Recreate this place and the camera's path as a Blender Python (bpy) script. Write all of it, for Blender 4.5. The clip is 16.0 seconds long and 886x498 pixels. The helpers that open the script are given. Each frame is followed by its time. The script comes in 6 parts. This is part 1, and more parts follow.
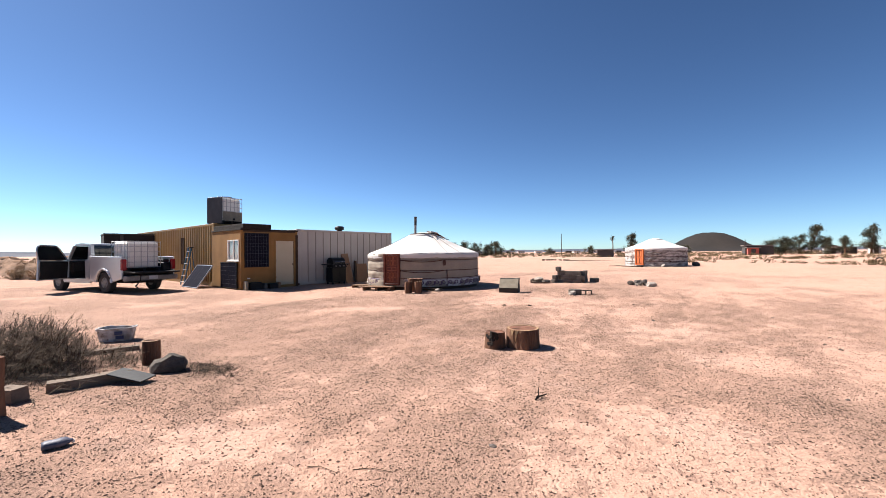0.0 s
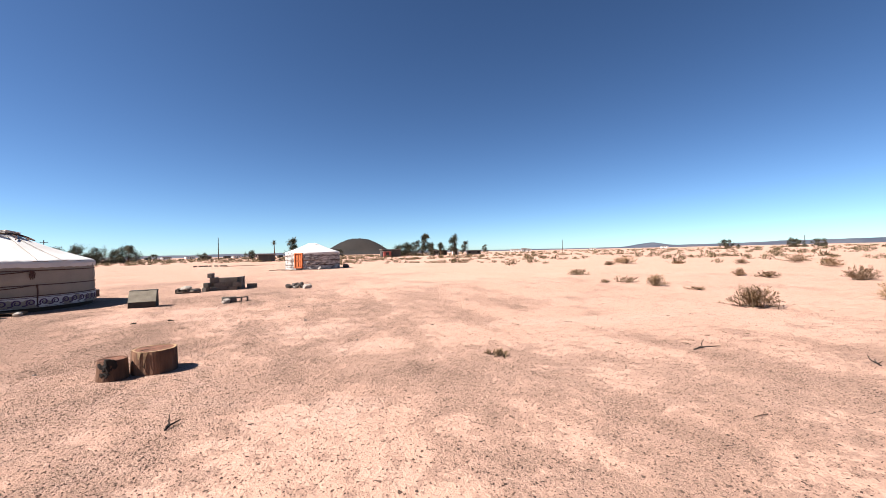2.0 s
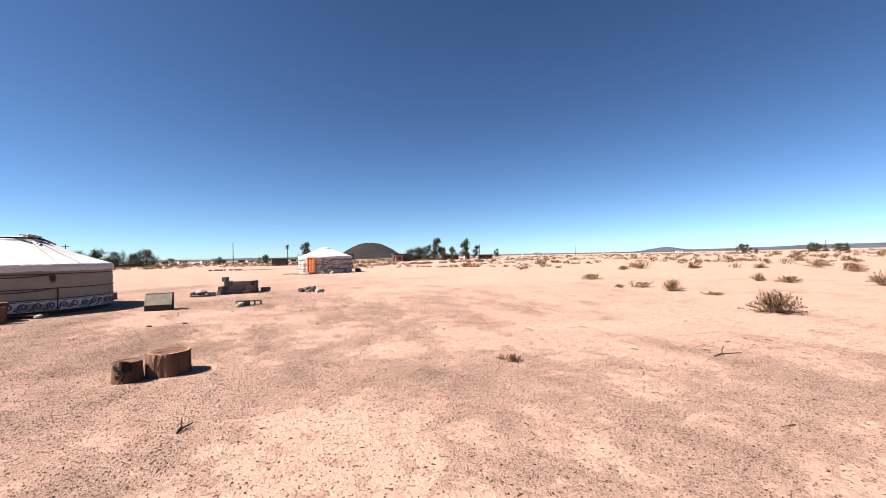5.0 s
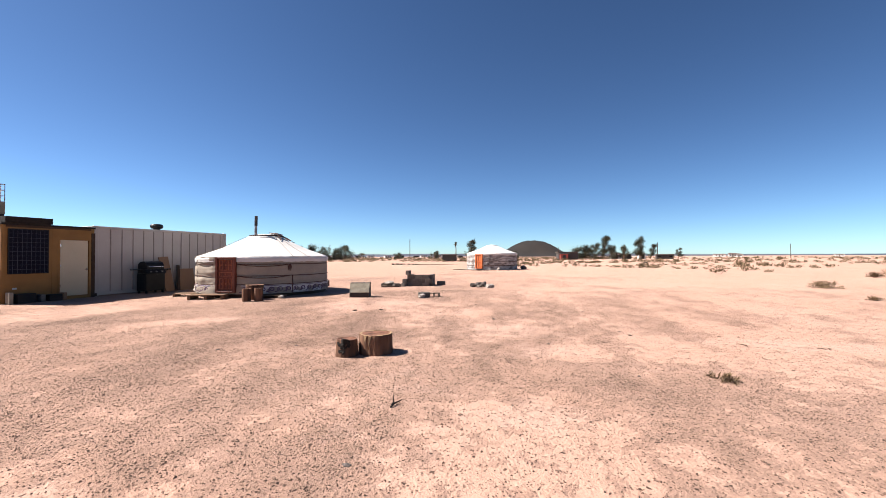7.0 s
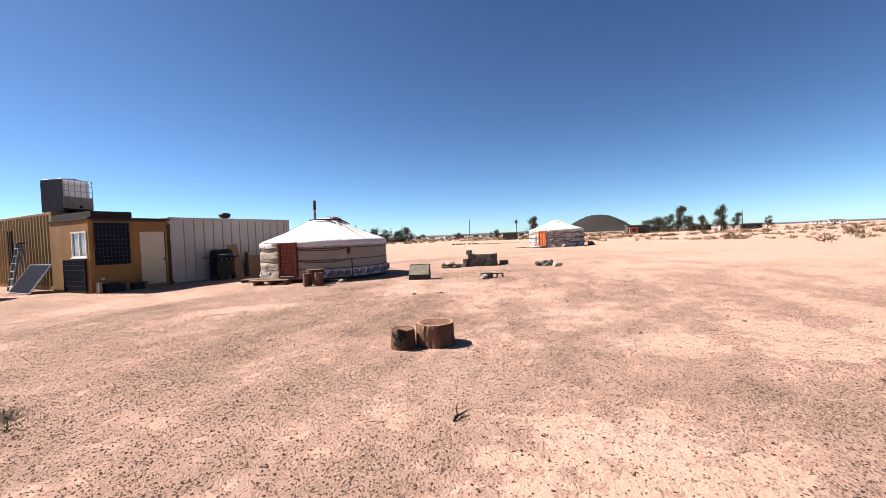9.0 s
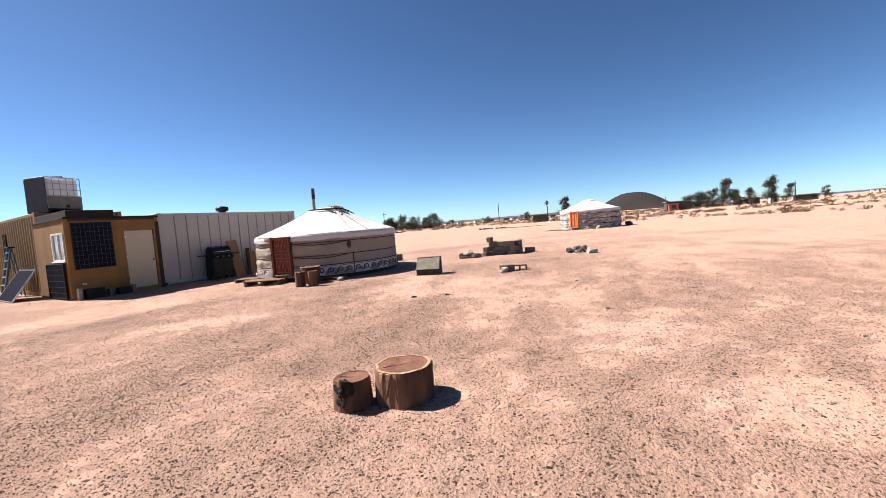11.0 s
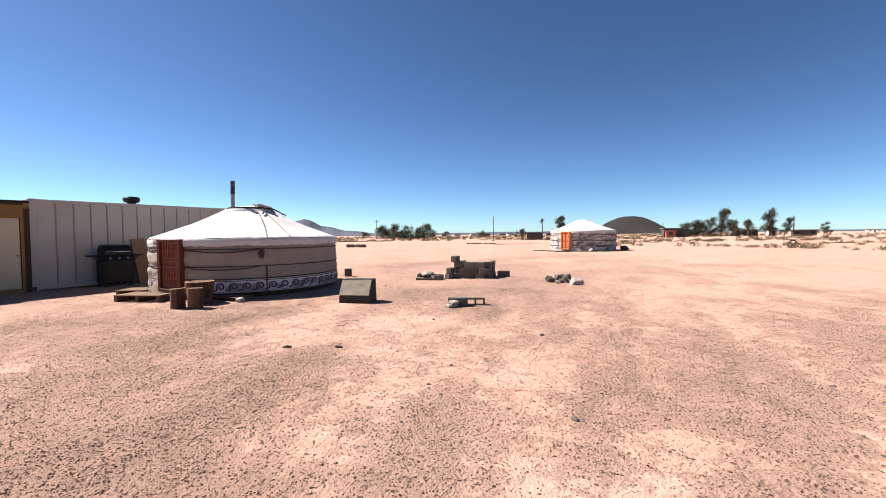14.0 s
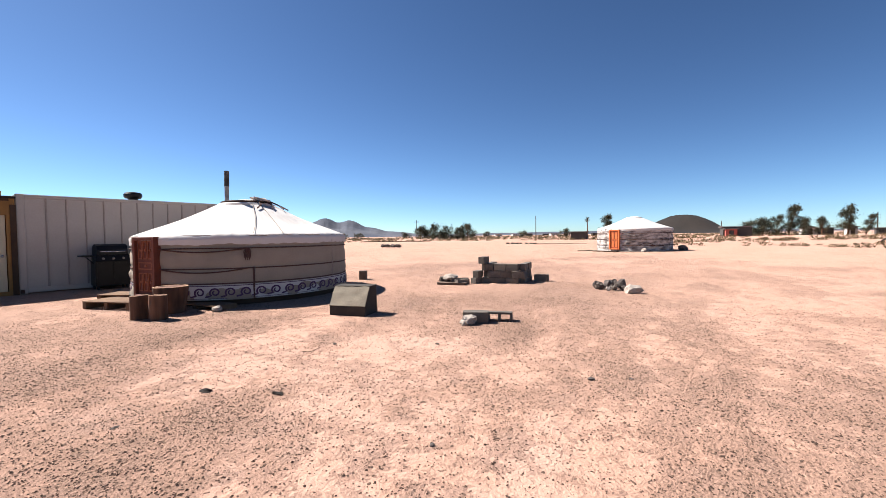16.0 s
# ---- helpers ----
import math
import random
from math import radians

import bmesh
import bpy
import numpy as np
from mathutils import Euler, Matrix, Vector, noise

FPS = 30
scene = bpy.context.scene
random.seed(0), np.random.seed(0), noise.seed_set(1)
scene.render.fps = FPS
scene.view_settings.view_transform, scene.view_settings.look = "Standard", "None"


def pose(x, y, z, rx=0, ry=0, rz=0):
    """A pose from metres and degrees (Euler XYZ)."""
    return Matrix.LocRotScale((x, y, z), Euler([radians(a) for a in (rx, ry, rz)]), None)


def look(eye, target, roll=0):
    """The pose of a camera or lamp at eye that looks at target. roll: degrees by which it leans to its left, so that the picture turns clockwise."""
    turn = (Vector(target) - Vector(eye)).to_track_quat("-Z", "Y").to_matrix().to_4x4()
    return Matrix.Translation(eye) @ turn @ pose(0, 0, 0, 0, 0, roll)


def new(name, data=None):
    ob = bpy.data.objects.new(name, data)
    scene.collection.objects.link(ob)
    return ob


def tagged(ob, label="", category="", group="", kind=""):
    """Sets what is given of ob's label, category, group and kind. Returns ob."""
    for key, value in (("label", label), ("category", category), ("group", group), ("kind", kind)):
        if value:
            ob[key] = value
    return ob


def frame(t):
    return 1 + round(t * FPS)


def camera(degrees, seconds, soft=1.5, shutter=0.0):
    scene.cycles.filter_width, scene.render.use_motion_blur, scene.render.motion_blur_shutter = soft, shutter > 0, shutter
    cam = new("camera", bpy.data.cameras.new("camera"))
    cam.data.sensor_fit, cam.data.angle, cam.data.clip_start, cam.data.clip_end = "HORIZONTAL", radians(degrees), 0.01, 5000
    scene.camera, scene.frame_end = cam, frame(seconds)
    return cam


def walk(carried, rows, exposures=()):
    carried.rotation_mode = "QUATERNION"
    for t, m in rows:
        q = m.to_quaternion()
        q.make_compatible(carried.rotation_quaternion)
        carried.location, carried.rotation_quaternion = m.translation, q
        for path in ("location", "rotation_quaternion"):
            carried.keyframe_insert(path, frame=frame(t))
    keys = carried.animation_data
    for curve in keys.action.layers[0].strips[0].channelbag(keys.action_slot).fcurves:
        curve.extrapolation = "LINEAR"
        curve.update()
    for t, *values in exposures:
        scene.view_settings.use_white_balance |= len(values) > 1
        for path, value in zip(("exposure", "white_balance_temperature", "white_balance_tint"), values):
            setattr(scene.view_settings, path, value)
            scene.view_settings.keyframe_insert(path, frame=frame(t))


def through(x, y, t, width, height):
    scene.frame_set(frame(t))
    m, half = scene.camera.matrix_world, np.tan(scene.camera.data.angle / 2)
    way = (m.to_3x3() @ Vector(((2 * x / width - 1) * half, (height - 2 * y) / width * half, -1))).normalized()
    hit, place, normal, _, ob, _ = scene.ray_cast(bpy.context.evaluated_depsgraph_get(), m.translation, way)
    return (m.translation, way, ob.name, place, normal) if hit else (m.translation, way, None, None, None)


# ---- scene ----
cam = camera(94.1, 16.0, soft=0.65)
PATH = [
    (0, (-0.263, -0.3, 1.48), (-1.169, 1.483, 1.499), -0.5),
    (0.5, (-0.325, -0.271, 1.489), (-0.839, 1.662, 1.514), -0.7),
    (1, (-0.324, -0.218, 1.47), (-0.393, 1.781, 1.497), -1.0),
    (1.5, (-0.238, -0.233, 1.464), (0.079, 1.741, 1.487), -1.1),
    (2, (-0.098, -0.286, 1.468), (0.507, 1.62, 1.483), -1.3),
    (2.5, (0.03, -0.344, 1.45), (0.844, 1.482, 1.464), -1.4),
    (3, (0.116, -0.377, 1.446), (1.041, 1.396, 1.46), -1.6),
    (3.2, (0.134, -0.391, 1.455), (1.077, 1.373, 1.468), -1.8),
    (5.3, (-0.158, -0.204, 1.456), (0.288, 1.746, 1.496), -1.1),
    (5.5, (-0.202, -0.191, 1.46), (0.169, 1.774, 1.501), -1.0),
    (6, (-0.296, -0.157, 1.452), (-0.169, 1.838, 1.5), -0.6),
    (6.5, (-0.357, -0.135, 1.456), (-0.419, 1.863, 1.5), -0.3),
    (7, (-0.376, -0.134, 1.46), (-0.595, 1.854, 1.496), -0.2),
    (7.5, (-0.42, -0.113, 1.45), (-0.752, 1.859, 1.469), -0.2),
    (8, (-0.434, 0.039, 1.431), (-0.848, 1.996, 1.427), -0.5),
    (8.5, (-0.44, 0.389, 1.447), (-0.914, 2.331, 1.417), -1.2),
    (9, (-0.555, 0.747, 1.423), (-1.061, 2.681, 1.367), -2.3),
    (9.2, (-0.571, 0.949, 1.43), (-1.089, 2.88, 1.369), -2.6),
    (11.5, (-0.505, 3.364, 1.475), (-1.188, 5.239, 1.333), -4.1),
    (12, (-0.418, 3.878, 1.46), (-1.116, 5.746, 1.3), -3.1),
    (12.5, (-0.402, 4.376, 1.466), (-1.082, 6.25, 1.307), -1.9),
    (13, (-0.306, 4.911, 1.48), (-0.952, 6.799, 1.355), -0.9),
    (13.5, (-0.27, 5.517, 1.483), (-0.899, 7.413, 1.392), -0.7),
    (14, (-0.23, 6.061, 1.49), (-0.861, 7.958, 1.423), -0.6),
    (14.5, (-0.195, 6.628, 1.461), (-0.867, 8.511, 1.402), -0.8),
    (15, (-0.23, 7.111, 1.449), (-0.949, 8.976, 1.384), -0.9),
    (15.5, (-0.299, 7.629, 1.425), (-1.071, 9.473, 1.358), -0.9),
    (16, (-0.438, 8.074, 1.396), (-1.256, 9.898, 1.333), -0.8),
]
walk(cam, [(t, look(eye, target, roll)) for t, eye, target, roll in PATH])

# ---- world, sun, exposure ----
SUN_EL, SUN_AZ = 48.5, 180.5  # the sun stands over -x
sun_dir = Vector((math.cos(radians(SUN_EL)) * math.cos(radians(SUN_AZ)), math.cos(radians(SUN_EL)) * math.sin(radians(SUN_AZ)), math.sin(radians(SUN_EL))))
world = bpy.data.worlds.new("world")
scene.world = world
world.use_nodes = True
sky = world.node_tree.nodes.new("ShaderNodeTexSky")
sky.sky_type = "NISHITA"
sky.sun_disc = False
sky.sun_elevation = radians(SUN_EL)
sky.sun_rotation = radians(90 - SUN_AZ)
sky.altitude, sky.air_density, sky.dust_density, sky.ozone_density = 2500, 0.8, 1.4, 1.6
# the deep, clear desert sky: more contrast between zenith and horizon
lift, deep = world.node_tree.nodes.new("ShaderNodeVectorMath"), world.node_tree.nodes.new("ShaderNodeGamma")
lift.operation = "MULTIPLY"
lift.inputs[1].default_value = (0.148, 0.168, 0.176)
deep.inputs[1].default_value = 1.24
world.node_tree.links.new(sky.outputs[0], lift.inputs[0])
world.node_tree.links.new(lift.outputs[0], deep.inputs[0])
world.node_tree.links.new(deep.outputs[0], world.node_tree.nodes["Background"].inputs[0])
world.node_tree.nodes["Background"].inputs[1].default_value = 0.303
sun = new("sun", bpy.data.lights.new("sun", "SUN"))
sun.data.energy, sun.data.angle, sun.data.color = 5.0, radians(0.53), (1.0, 0.94, 0.88)
sun.matrix_world = look(sun_dir * 50, (0, 0, 0))
scene.view_settings.exposure = 1.45


# ---- materials ----
def mat(name, base, second=None, rough=0.8, metal=0.0, scale=6.0, fine=60.0, amount=0.5, bump=0.15, spec=0.3, stretch=(1, 1, 1), vary=0.0, grain_amount=0.3):
    """A surface with patches of a second colour at one scale, grain at a finer one, and relief."""
    m = bpy.data.materials.new(name)
    m.use_nodes = True
    nt = m.node_tree
    n, ln = nt.nodes, nt.links.new
    bsdf = n["Principled BSDF"]
    bsdf.inputs["Roughness"].default_value, bsdf.inputs["Metallic"].default_value = rough, metal
    bsdf.inputs["Specular IOR Level"].default_value = spec
    second = second or tuple(c * 0.6 for c in base)
    co = n.new("ShaderNodeTexCoord")
    mp = n.new("ShaderNodeMapping")
    mp.inputs["Scale"].default_value = stretch
    ln(co.outputs["Object"], mp.inputs[0])
    big, small = n.new("ShaderNodeTexNoise"), n.new("ShaderNodeTexNoise")
    for node, sc, det in ((big, scale, 5), (small, fine, 3)):
        node.inputs["Scale"].default_value, node.inputs["Detail"].default_value = sc, det
        ln(mp.outputs[0], node.inputs["Vector"])
    ramp = n.new("ShaderNodeValToRGB")
    ramp.color_ramp.elements[0].position, ramp.color_ramp.elements[1].position = 0.38, 0.68
    ln(big.outputs[0], ramp.inputs[0])
    amt = n.new("ShaderNodeMath")
    amt.operation = "MULTIPLY"
    amt.inputs[1].default_value = amount
    ln(ramp.outputs[0], amt.inputs[0])
    mix = n.new("ShaderNodeMix")
    mix.data_type = "RGBA"
    mix.inputs[6].default_value, mix.inputs[7].default_value = (*base, 1), (*second, 1)
    ln(amt.outputs[0], mix.inputs[0])
    grain = n.new("ShaderNodeMix")
    grain.data_type, grain.blend_type = "RGBA", "OVERLAY"
    grain.inputs[0].default_value = grain_amount
    ln(mix.outputs[2], grain.inputs[6])
    ln(small.outputs[0], grain.inputs[7])
    out = grain.outputs[2]
    if vary:
        info = n.new("ShaderNodeObjectInfo")
        hsv = n.new("ShaderNodeHueSaturation")
        rng = n.new("ShaderNodeMapRange")
        rng.inputs[3].default_value, rng.inputs[4].default_value = 1 - vary, 1 + vary
        ln(info.outputs["Random"], rng.inputs[0])
        ln(rng.outputs[0], hsv.inputs["Value"])
        ln(out, hsv.inputs["Color"])
        out = hsv.outputs[0]
    ln(out, bsdf.inputs["Base Color"])
    if bump:
        b = n.new("ShaderNodeBump")
        b.inputs["Strength"].default_value, b.inputs["Distance"].default_value = bump, 0.02
        ln(small.outputs[0], b.inputs["Height"])
        ln(b.outputs[0], bsdf.inputs["Normal"])
    return m


def sand_material():
    m = bpy.data.materials.new("desert_sand")
    m.use_nodes = True
    nt = m.node_tree
    n, ln = nt.nodes, nt.links.new
    bsdf = n["Principled BSDF"]
    bsdf.inputs["Roughness"].default_value, bsdf.inputs["Specular IOR Level"].default_value = 0.95, 0.1
    co = n.new("ShaderNodeTexCoord")

    def noise_at(scale, detail, rough=0.55, warp=(1, 1, 1)):
        mp = n.new("ShaderNodeMapping")
        mp.inputs["Scale"].default_value = warp
        ln(co.outputs["Object"], mp.inputs[0])
        t = n.new("ShaderNodeTexNoise")
        t.inputs["Scale"].default_value, t.inputs["Detail"].default_value, t.inputs["Roughness"].default_value = scale, detail, rough
        ln(mp.outputs[0], t.inputs["Vector"])
        return t.outputs[0]

    def ramp_of(sock, a, b):
        r = n.new("ShaderNodeMapRange")
        r.inputs[1].default_value, r.inputs[2].default_value = a, b
        ln(sock, r.inputs[0])
        return r.outputs[0]

    def mix_of(fac, a, b, blend="MIX"):
        x = n.new("ShaderNodeMix")
        x.data_type, x.blend_type = "RGBA", blend
        for sock, v in ((x.inputs[0], fac), (x.inputs[6], a), (x.inputs[7], b)):
            if isinstance(v, (tuple, float)):
                sock.default_value = v
            else:
                ln(v, sock)
        return x.outputs[2]

    def maths(op, a, b):
        x = n.new("ShaderNodeMath")
        x.operation = op
        for sock, v in ((x.inputs[0], a), (x.inputs[1], b)):
            if isinstance(v, (int, float)):
                sock.default_value = v
            else:
                ln(v, sock)
        return x.outputs[0]

    def field(name):
        f = n.new("ShaderNodeAttribute")
        f.attribute_name = name
        return f.outputs["Fac"]

    # how thickly gravel lies and where the bare pale crust shows, laid out with the ground itself
    gravel = ramp_of(maths("ADD", field("gravel"), maths("MULTIPLY", maths("SUBTRACT", noise_at(5.5, 8, 0.75), 0.5), 2.0)), 0.12, 0.92)
    crust = ramp_of(maths("ADD", field("crust"), maths("MULTIPLY", maths("SUBTRACT", noise_at(2.6, 8, 0.72), 0.5), 2.4)), 0.42, 0.72)
    base = mix_of(ramp_of(noise_at(0.35, 5), 0.35, 0.7), (0.43, 0.268, 0.201, 1), (0.40, 0.244, 0.179, 1))
    base = mix_of(maths("MULTIPLY", ramp_of(noise_at(2.3, 4), 0.5, 0.7), 0.4), base, (0.46, 0.29, 0.225, 1))
    base = mix_of(maths("MULTIPLY", crust, 0.32), base, (0.49, 0.325, 0.26, 1))
    base = mix_of(maths("MULTIPLY", gravel, 0.28), base, (0.27, 0.195, 0.15, 1))
    warp = n.new("ShaderNodeTexNoise")
    warp.inputs["Scale"].default_value = 9.0
    ln(co.outputs["Object"], warp.inputs["Vector"])
    push = n.new("ShaderNodeVectorMath")
    push.operation = "MULTIPLY_ADD"
    push.inputs[1].default_value = (0.12, 0.12, 0.12)
    ln(warp.outputs["Color"], push.inputs[0])
    ln(co.outputs["Object"], push.inputs[2])
    vor = n.new("ShaderNodeTexVoronoi")
    vor.inputs["Scale"].default_value = 34.0
    ln(push.outputs[0], vor.inputs["Vector"])
    sepc = n.new("ShaderNodeSeparateColor")
    ln(vor.outputs["Color"], sepc.inputs[0])
    # every stone has its own size
    dots = ramp_of(maths("ADD", vor.outputs["Distance"], maths("MULTIPLY", sepc.outputs[2], 0.22)), 0.52, 0.38)
    some = ramp_of(maths("SUBTRACT", sepc.outputs[0], maths("SUBTRACT", 0.88, maths("MULTIPLY", gravel, 0.33))), 0.0, 0.06)
    pebble = mix_of(sepc.outputs[1], (0.045, 0.028, 0.022, 1), (0.20, 0.13, 0.10, 1))
    grit = noise_at(44, 3, 0.6)
    # hollows of this relief are coloured dark: grit, and painted shade between clods
    base = mix_of(maths("MULTIPLY", ramp_of(grit, 0.48, 0.42), maths("ADD", maths("MULTIPLY", gravel, 0.36), 0.05)), base, (0.085, 0.055, 0.042, 1))
    base = mix_of(maths("MULTIPLY", dots, some), base, pebble)
    base = mix_of(0.25, base, noise_at(90, 2), "OVERLAY")
    ln(base, bsdf.inputs["Base Color"])
    clods = maths("ADD", maths("MULTIPLY", grit, maths("ADD", maths("MULTIPLY", gravel, 1.5), 0.35)), maths("MULTIPLY", maths("MULTIPLY", dots, some), 0.8))
    h = maths("ADD", maths("MULTIPLY", noise_at(14, 6, 0.7), 0.8), clods)
    h = maths("ADD", h, maths("MULTIPLY", noise_at(3.5, 4), 0.45))
    # dried-mud cracks in the pale crust
    plates = n.new("ShaderNodeTexVoronoi")
    plates.feature = "DISTANCE_TO_EDGE"
    plates.inputs["Scale"].default_value = 7.0
    ln(push.outputs[0], plates.inputs["Vector"])
    h = maths("SUBTRACT", h, maths("MULTIPLY", maths("MULTIPLY", ramp_of(plates.outputs["Distance"], 0.03, 0.0), crust), 0.10))
    b = n.new("ShaderNodeBump")
    b.inputs["Strength"].default_value, b.inputs["Distance"].default_value = 1.0, 0.035
    ln(h, b.inputs["Height"])
    ln(b.outputs[0], bsdf.inputs["Normal"])
    return m


def cut_wood_material():
    """End grain: rings round the log's axis, darker heart, pale sapwood."""
    m = mat("cut_wood", (0.19, 0.082, 0.048), (0.07, 0.027, 0.016), 0.85, scale=7, fine=80, amount=0.8, bump=0.3)
    nt = m.node_tree
    n, ln = nt.nodes, nt.links.new
    bsdf = n["Principled BSDF"]
    co = n.new("ShaderNodeTexCoord")
    sep = n.new("ShaderNodeVectorMath")
    sep.operation = "MULTIPLY"
    sep.inputs[1].default_value = (1, 1, 0)
    ln(co.outputs["Object"], sep.inputs[0])
    ring = n.new("ShaderNodeTexWave")
    ring.wave_type, ring.rings_direction = "RINGS", "SPHERICAL"
    ring.inputs["Scale"].default_value, ring.inputs["Distortion"].default_value, ring.inputs["Detail"].default_value = 11, 9, 4
    ln(sep.outputs[0], ring.inputs["Vector"])
    old = bsdf.inputs["Base Color"].links[0].from_socket
    x = n.new("ShaderNodeMix")
    x.data_type, x.blend_type = "RGBA", "MULTIPLY"
    x.inputs[0].default_value = 0.22
    ln(old, x.inputs[6])
    ln(ring.outputs["Color"], x.inputs[7])
    ln(x.outputs[2], bsdf.inputs["Base Color"])
    return m


def glass_material(name, tint, through=0.25):
    m = bpy.data.materials.new(name)
    m.use_nodes = True
    b = m.node_tree.nodes["Principled BSDF"]
    b.inputs["Base Color"].default_value = (*tint, 1)
    b.inputs["Roughness"].default_value = 0.04
    b.inputs["Transmission Weight"].default_value = through
    return m


SAND = sand_material()
CANVAS = mat("cream_canvas", (0.285, 0.238, 0.19), (0.20, 0.163, 0.13), 0.9, scale=2.2, fine=120, amount=0.45, bump=0.25)
ROOF_CLOTH = mat("white_roof_canvas", (0.52, 0.495, 0.475), (0.42, 0.39, 0.37), 0.85, scale=1.6, fine=90, amount=0.35, bump=0.2, grain_amount=0.07)
TORN_CANVAS = mat("weathered_canvas", (0.47, 0.43, 0.40), (0.085, 0.068, 0.062), 0.9, scale=2.6, fine=70, amount=0.95, bump=0.3, stretch=(1, 1, 2.2))
RED_WOOD = mat("red_brown_door", (0.14, 0.034, 0.018), (0.065, 0.018, 0.011), 0.6, scale=8, fine=80, amount=0.6, stretch=(1, 1, 0.2))
ORANGE_WOOD = mat("orange_door", (0.62, 0.17, 0.05), (0.40, 0.09, 0.03), 0.6, scale=8, fine=80, amount=0.5, stretch=(1, 1, 0.2))
CARVE = mat("orange_carving", (0.28, 0.085, 0.038), (0.17, 0.042, 0.022), 0.6, scale=20, fine=90)
ROPE = mat("dark_rope", (0.07, 0.035, 0.03), (0.14, 0.08, 0.06), 0.95, scale=30, fine=200, bump=0.4)
PURPLE = mat("purple_print", (0.085, 0.045, 0.085), (0.14, 0.08, 0.12), 0.9, scale=15, fine=120)
SOOT = mat("sooty_pipe", (0.035, 0.032, 0.03), (0.13, 0.12, 0.11), 0.55, 0.4, scale=5, fine=40, amount=0.7)
PIPE = mat("grey_flue_pipe", (0.30, 0.29, 0.28), (0.10, 0.09, 0.085), 0.5, 0.5, scale=6, fine=40, amount=0.8)
WHITE_STEEL = mat("white_painted_steel", (0.38, 0.34, 0.305), (0.30, 0.26, 0.23), 0.6, scale=0.9, fine=25, amount=0.5, bump=0.05, grain_amount=0.07)
SEAM = mat("brown_grey_seam", (0.26, 0.215, 0.19), (0.36, 0.30, 0.27), 0.75, scale=2, fine=40)
TAN_STEEL = mat("ochre_painted_steel", (0.225, 0.135, 0.043), (0.15, 0.08, 0.026), 0.55, scale=0.8, fine=30, amount=0.6, bump=0.06, grain_amount=0.07)
TAN_WALL = mat("ochre_plywood", (0.255, 0.132, 0.042), (0.14, 0.068, 0.021), 0.85, scale=1.2, fine=45, amount=0.6, bump=0.12, grain_amount=0.07)
BROWN_TRIM = mat("brown_timber_trim", (0.052, 0.029, 0.017), (0.03, 0.017, 0.011), 0.85, scale=4, fine=60)
CREAM_DOOR = mat("cream_door_paint", (0.46, 0.39, 0.27), (0.37, 0.30, 0.20), 0.55, scale=1.2, fine=40, amount=0.4, bump=0.04, grain_amount=0.07)
WHITE_PLASTIC = mat("white_plastic", (0.72, 0.70, 0.66), (0.56, 0.52, 0.46), 0.45, scale=2, fine=40, amount=0.4, bump=0.03, grain_amount=0.07)
CAGE = mat("galvanised_tube", (0.42, 0.42, 0.42), (0.28, 0.27, 0.26), 0.4, 0.85, scale=6, fine=60, bump=0.03, grain_amount=0.07)
GREY_SHEET = mat("dark_grey_sheeting", (0.028, 0.029, 0.033), (0.055, 0.055, 0.06), 0.6, scale=2.5, fine=30, amount=0.6)
DARK_TARP = mat("black_tarp", (0.016, 0.016, 0.018), (0.034, 0.033, 0.034), 0.7, scale=3, fine=40)
SOLAR = mat("solar_cells", (0.008, 0.008, 0.014), (0.014, 0.014, 0.024), 0.6, scale=12, fine=60, bump=0, spec=0.02, grain_amount=0.07)
SOLAR_LINE = mat("cell_grid", (0.055, 0.055, 0.07), (0.04, 0.04, 0.05), 0.5, 0.5, bump=0)
ALUMINIUM = mat("aluminium_frame", (0.55, 0.55, 0.55), (0.42, 0.42, 0.42), 0.35, 0.8, scale=5, fine=60, bump=0.02, grain_amount=0.07)
BLACK_METAL = mat("black_enamel", (0.007, 0.007, 0.008), (0.014, 0.014, 0.014), 0.45, 0.0, scale=6, fine=70, bump=0.04, spec=0.2, grain_amount=0.07)
CHROME = mat("bright_steel", (0.62, 0.62, 0.62), (0.45, 0.45, 0.45), 0.25, 0.95, scale=8, fine=80, bump=0.02, grain_amount=0.07)
WHEEL_ALLOY = mat("darkened_alloy", (0.20, 0.195, 0.19), (0.10, 0.095, 0.09), 0.5, 0.4, scale=8, fine=60, bump=0.02)
PALLET_WOOD = mat("brown_pallet_wood", (0.17, 0.10, 0.058), (0.085, 0.047, 0.028), 0.9, scale=3, fine=60, amount=0.7, bump=0.35, stretch=(0.25, 1, 1))
RUBBER = mat("black_rubber", (0.022, 0.022, 0.022), (0.045, 0.04, 0.036), 0.85, scale=10, fine=90)
TRUCK_PAINT = mat("silver_truck_paint", (0.46, 0.47, 0.49), (0.38, 0.385, 0.39), 0.3, 0.45, scale=2, fine=90, amount=0.35, bump=0.01, spec=0.5, grain_amount=0.07)
DARK_TRIM = mat("dark_interior", (0.013, 0.012, 0.012), (0.024, 0.022, 0.021), 0.85, scale=5, fine=50)
TAIL_RED = mat("red_lens", (0.25, 0.012, 0.015), (0.15, 0.008, 0.01), 0.25, scale=6, fine=40, bump=0.0)
GLASS = glass_material("dark_glass", (0.012, 0.014, 0.016), 0.0)
PALE_GLASS = glass_material("window_glass", (0.35, 0.38, 0.40))
BARK = mat("dark_bark", (0.17, 0.085, 0.050), (0.03, 0.016, 0.011), 0.95, scale=5, fine=40, amount=0.9, bump=0.7, stretch=(1, 1, 0.22))
CUT = cut_wood_material()
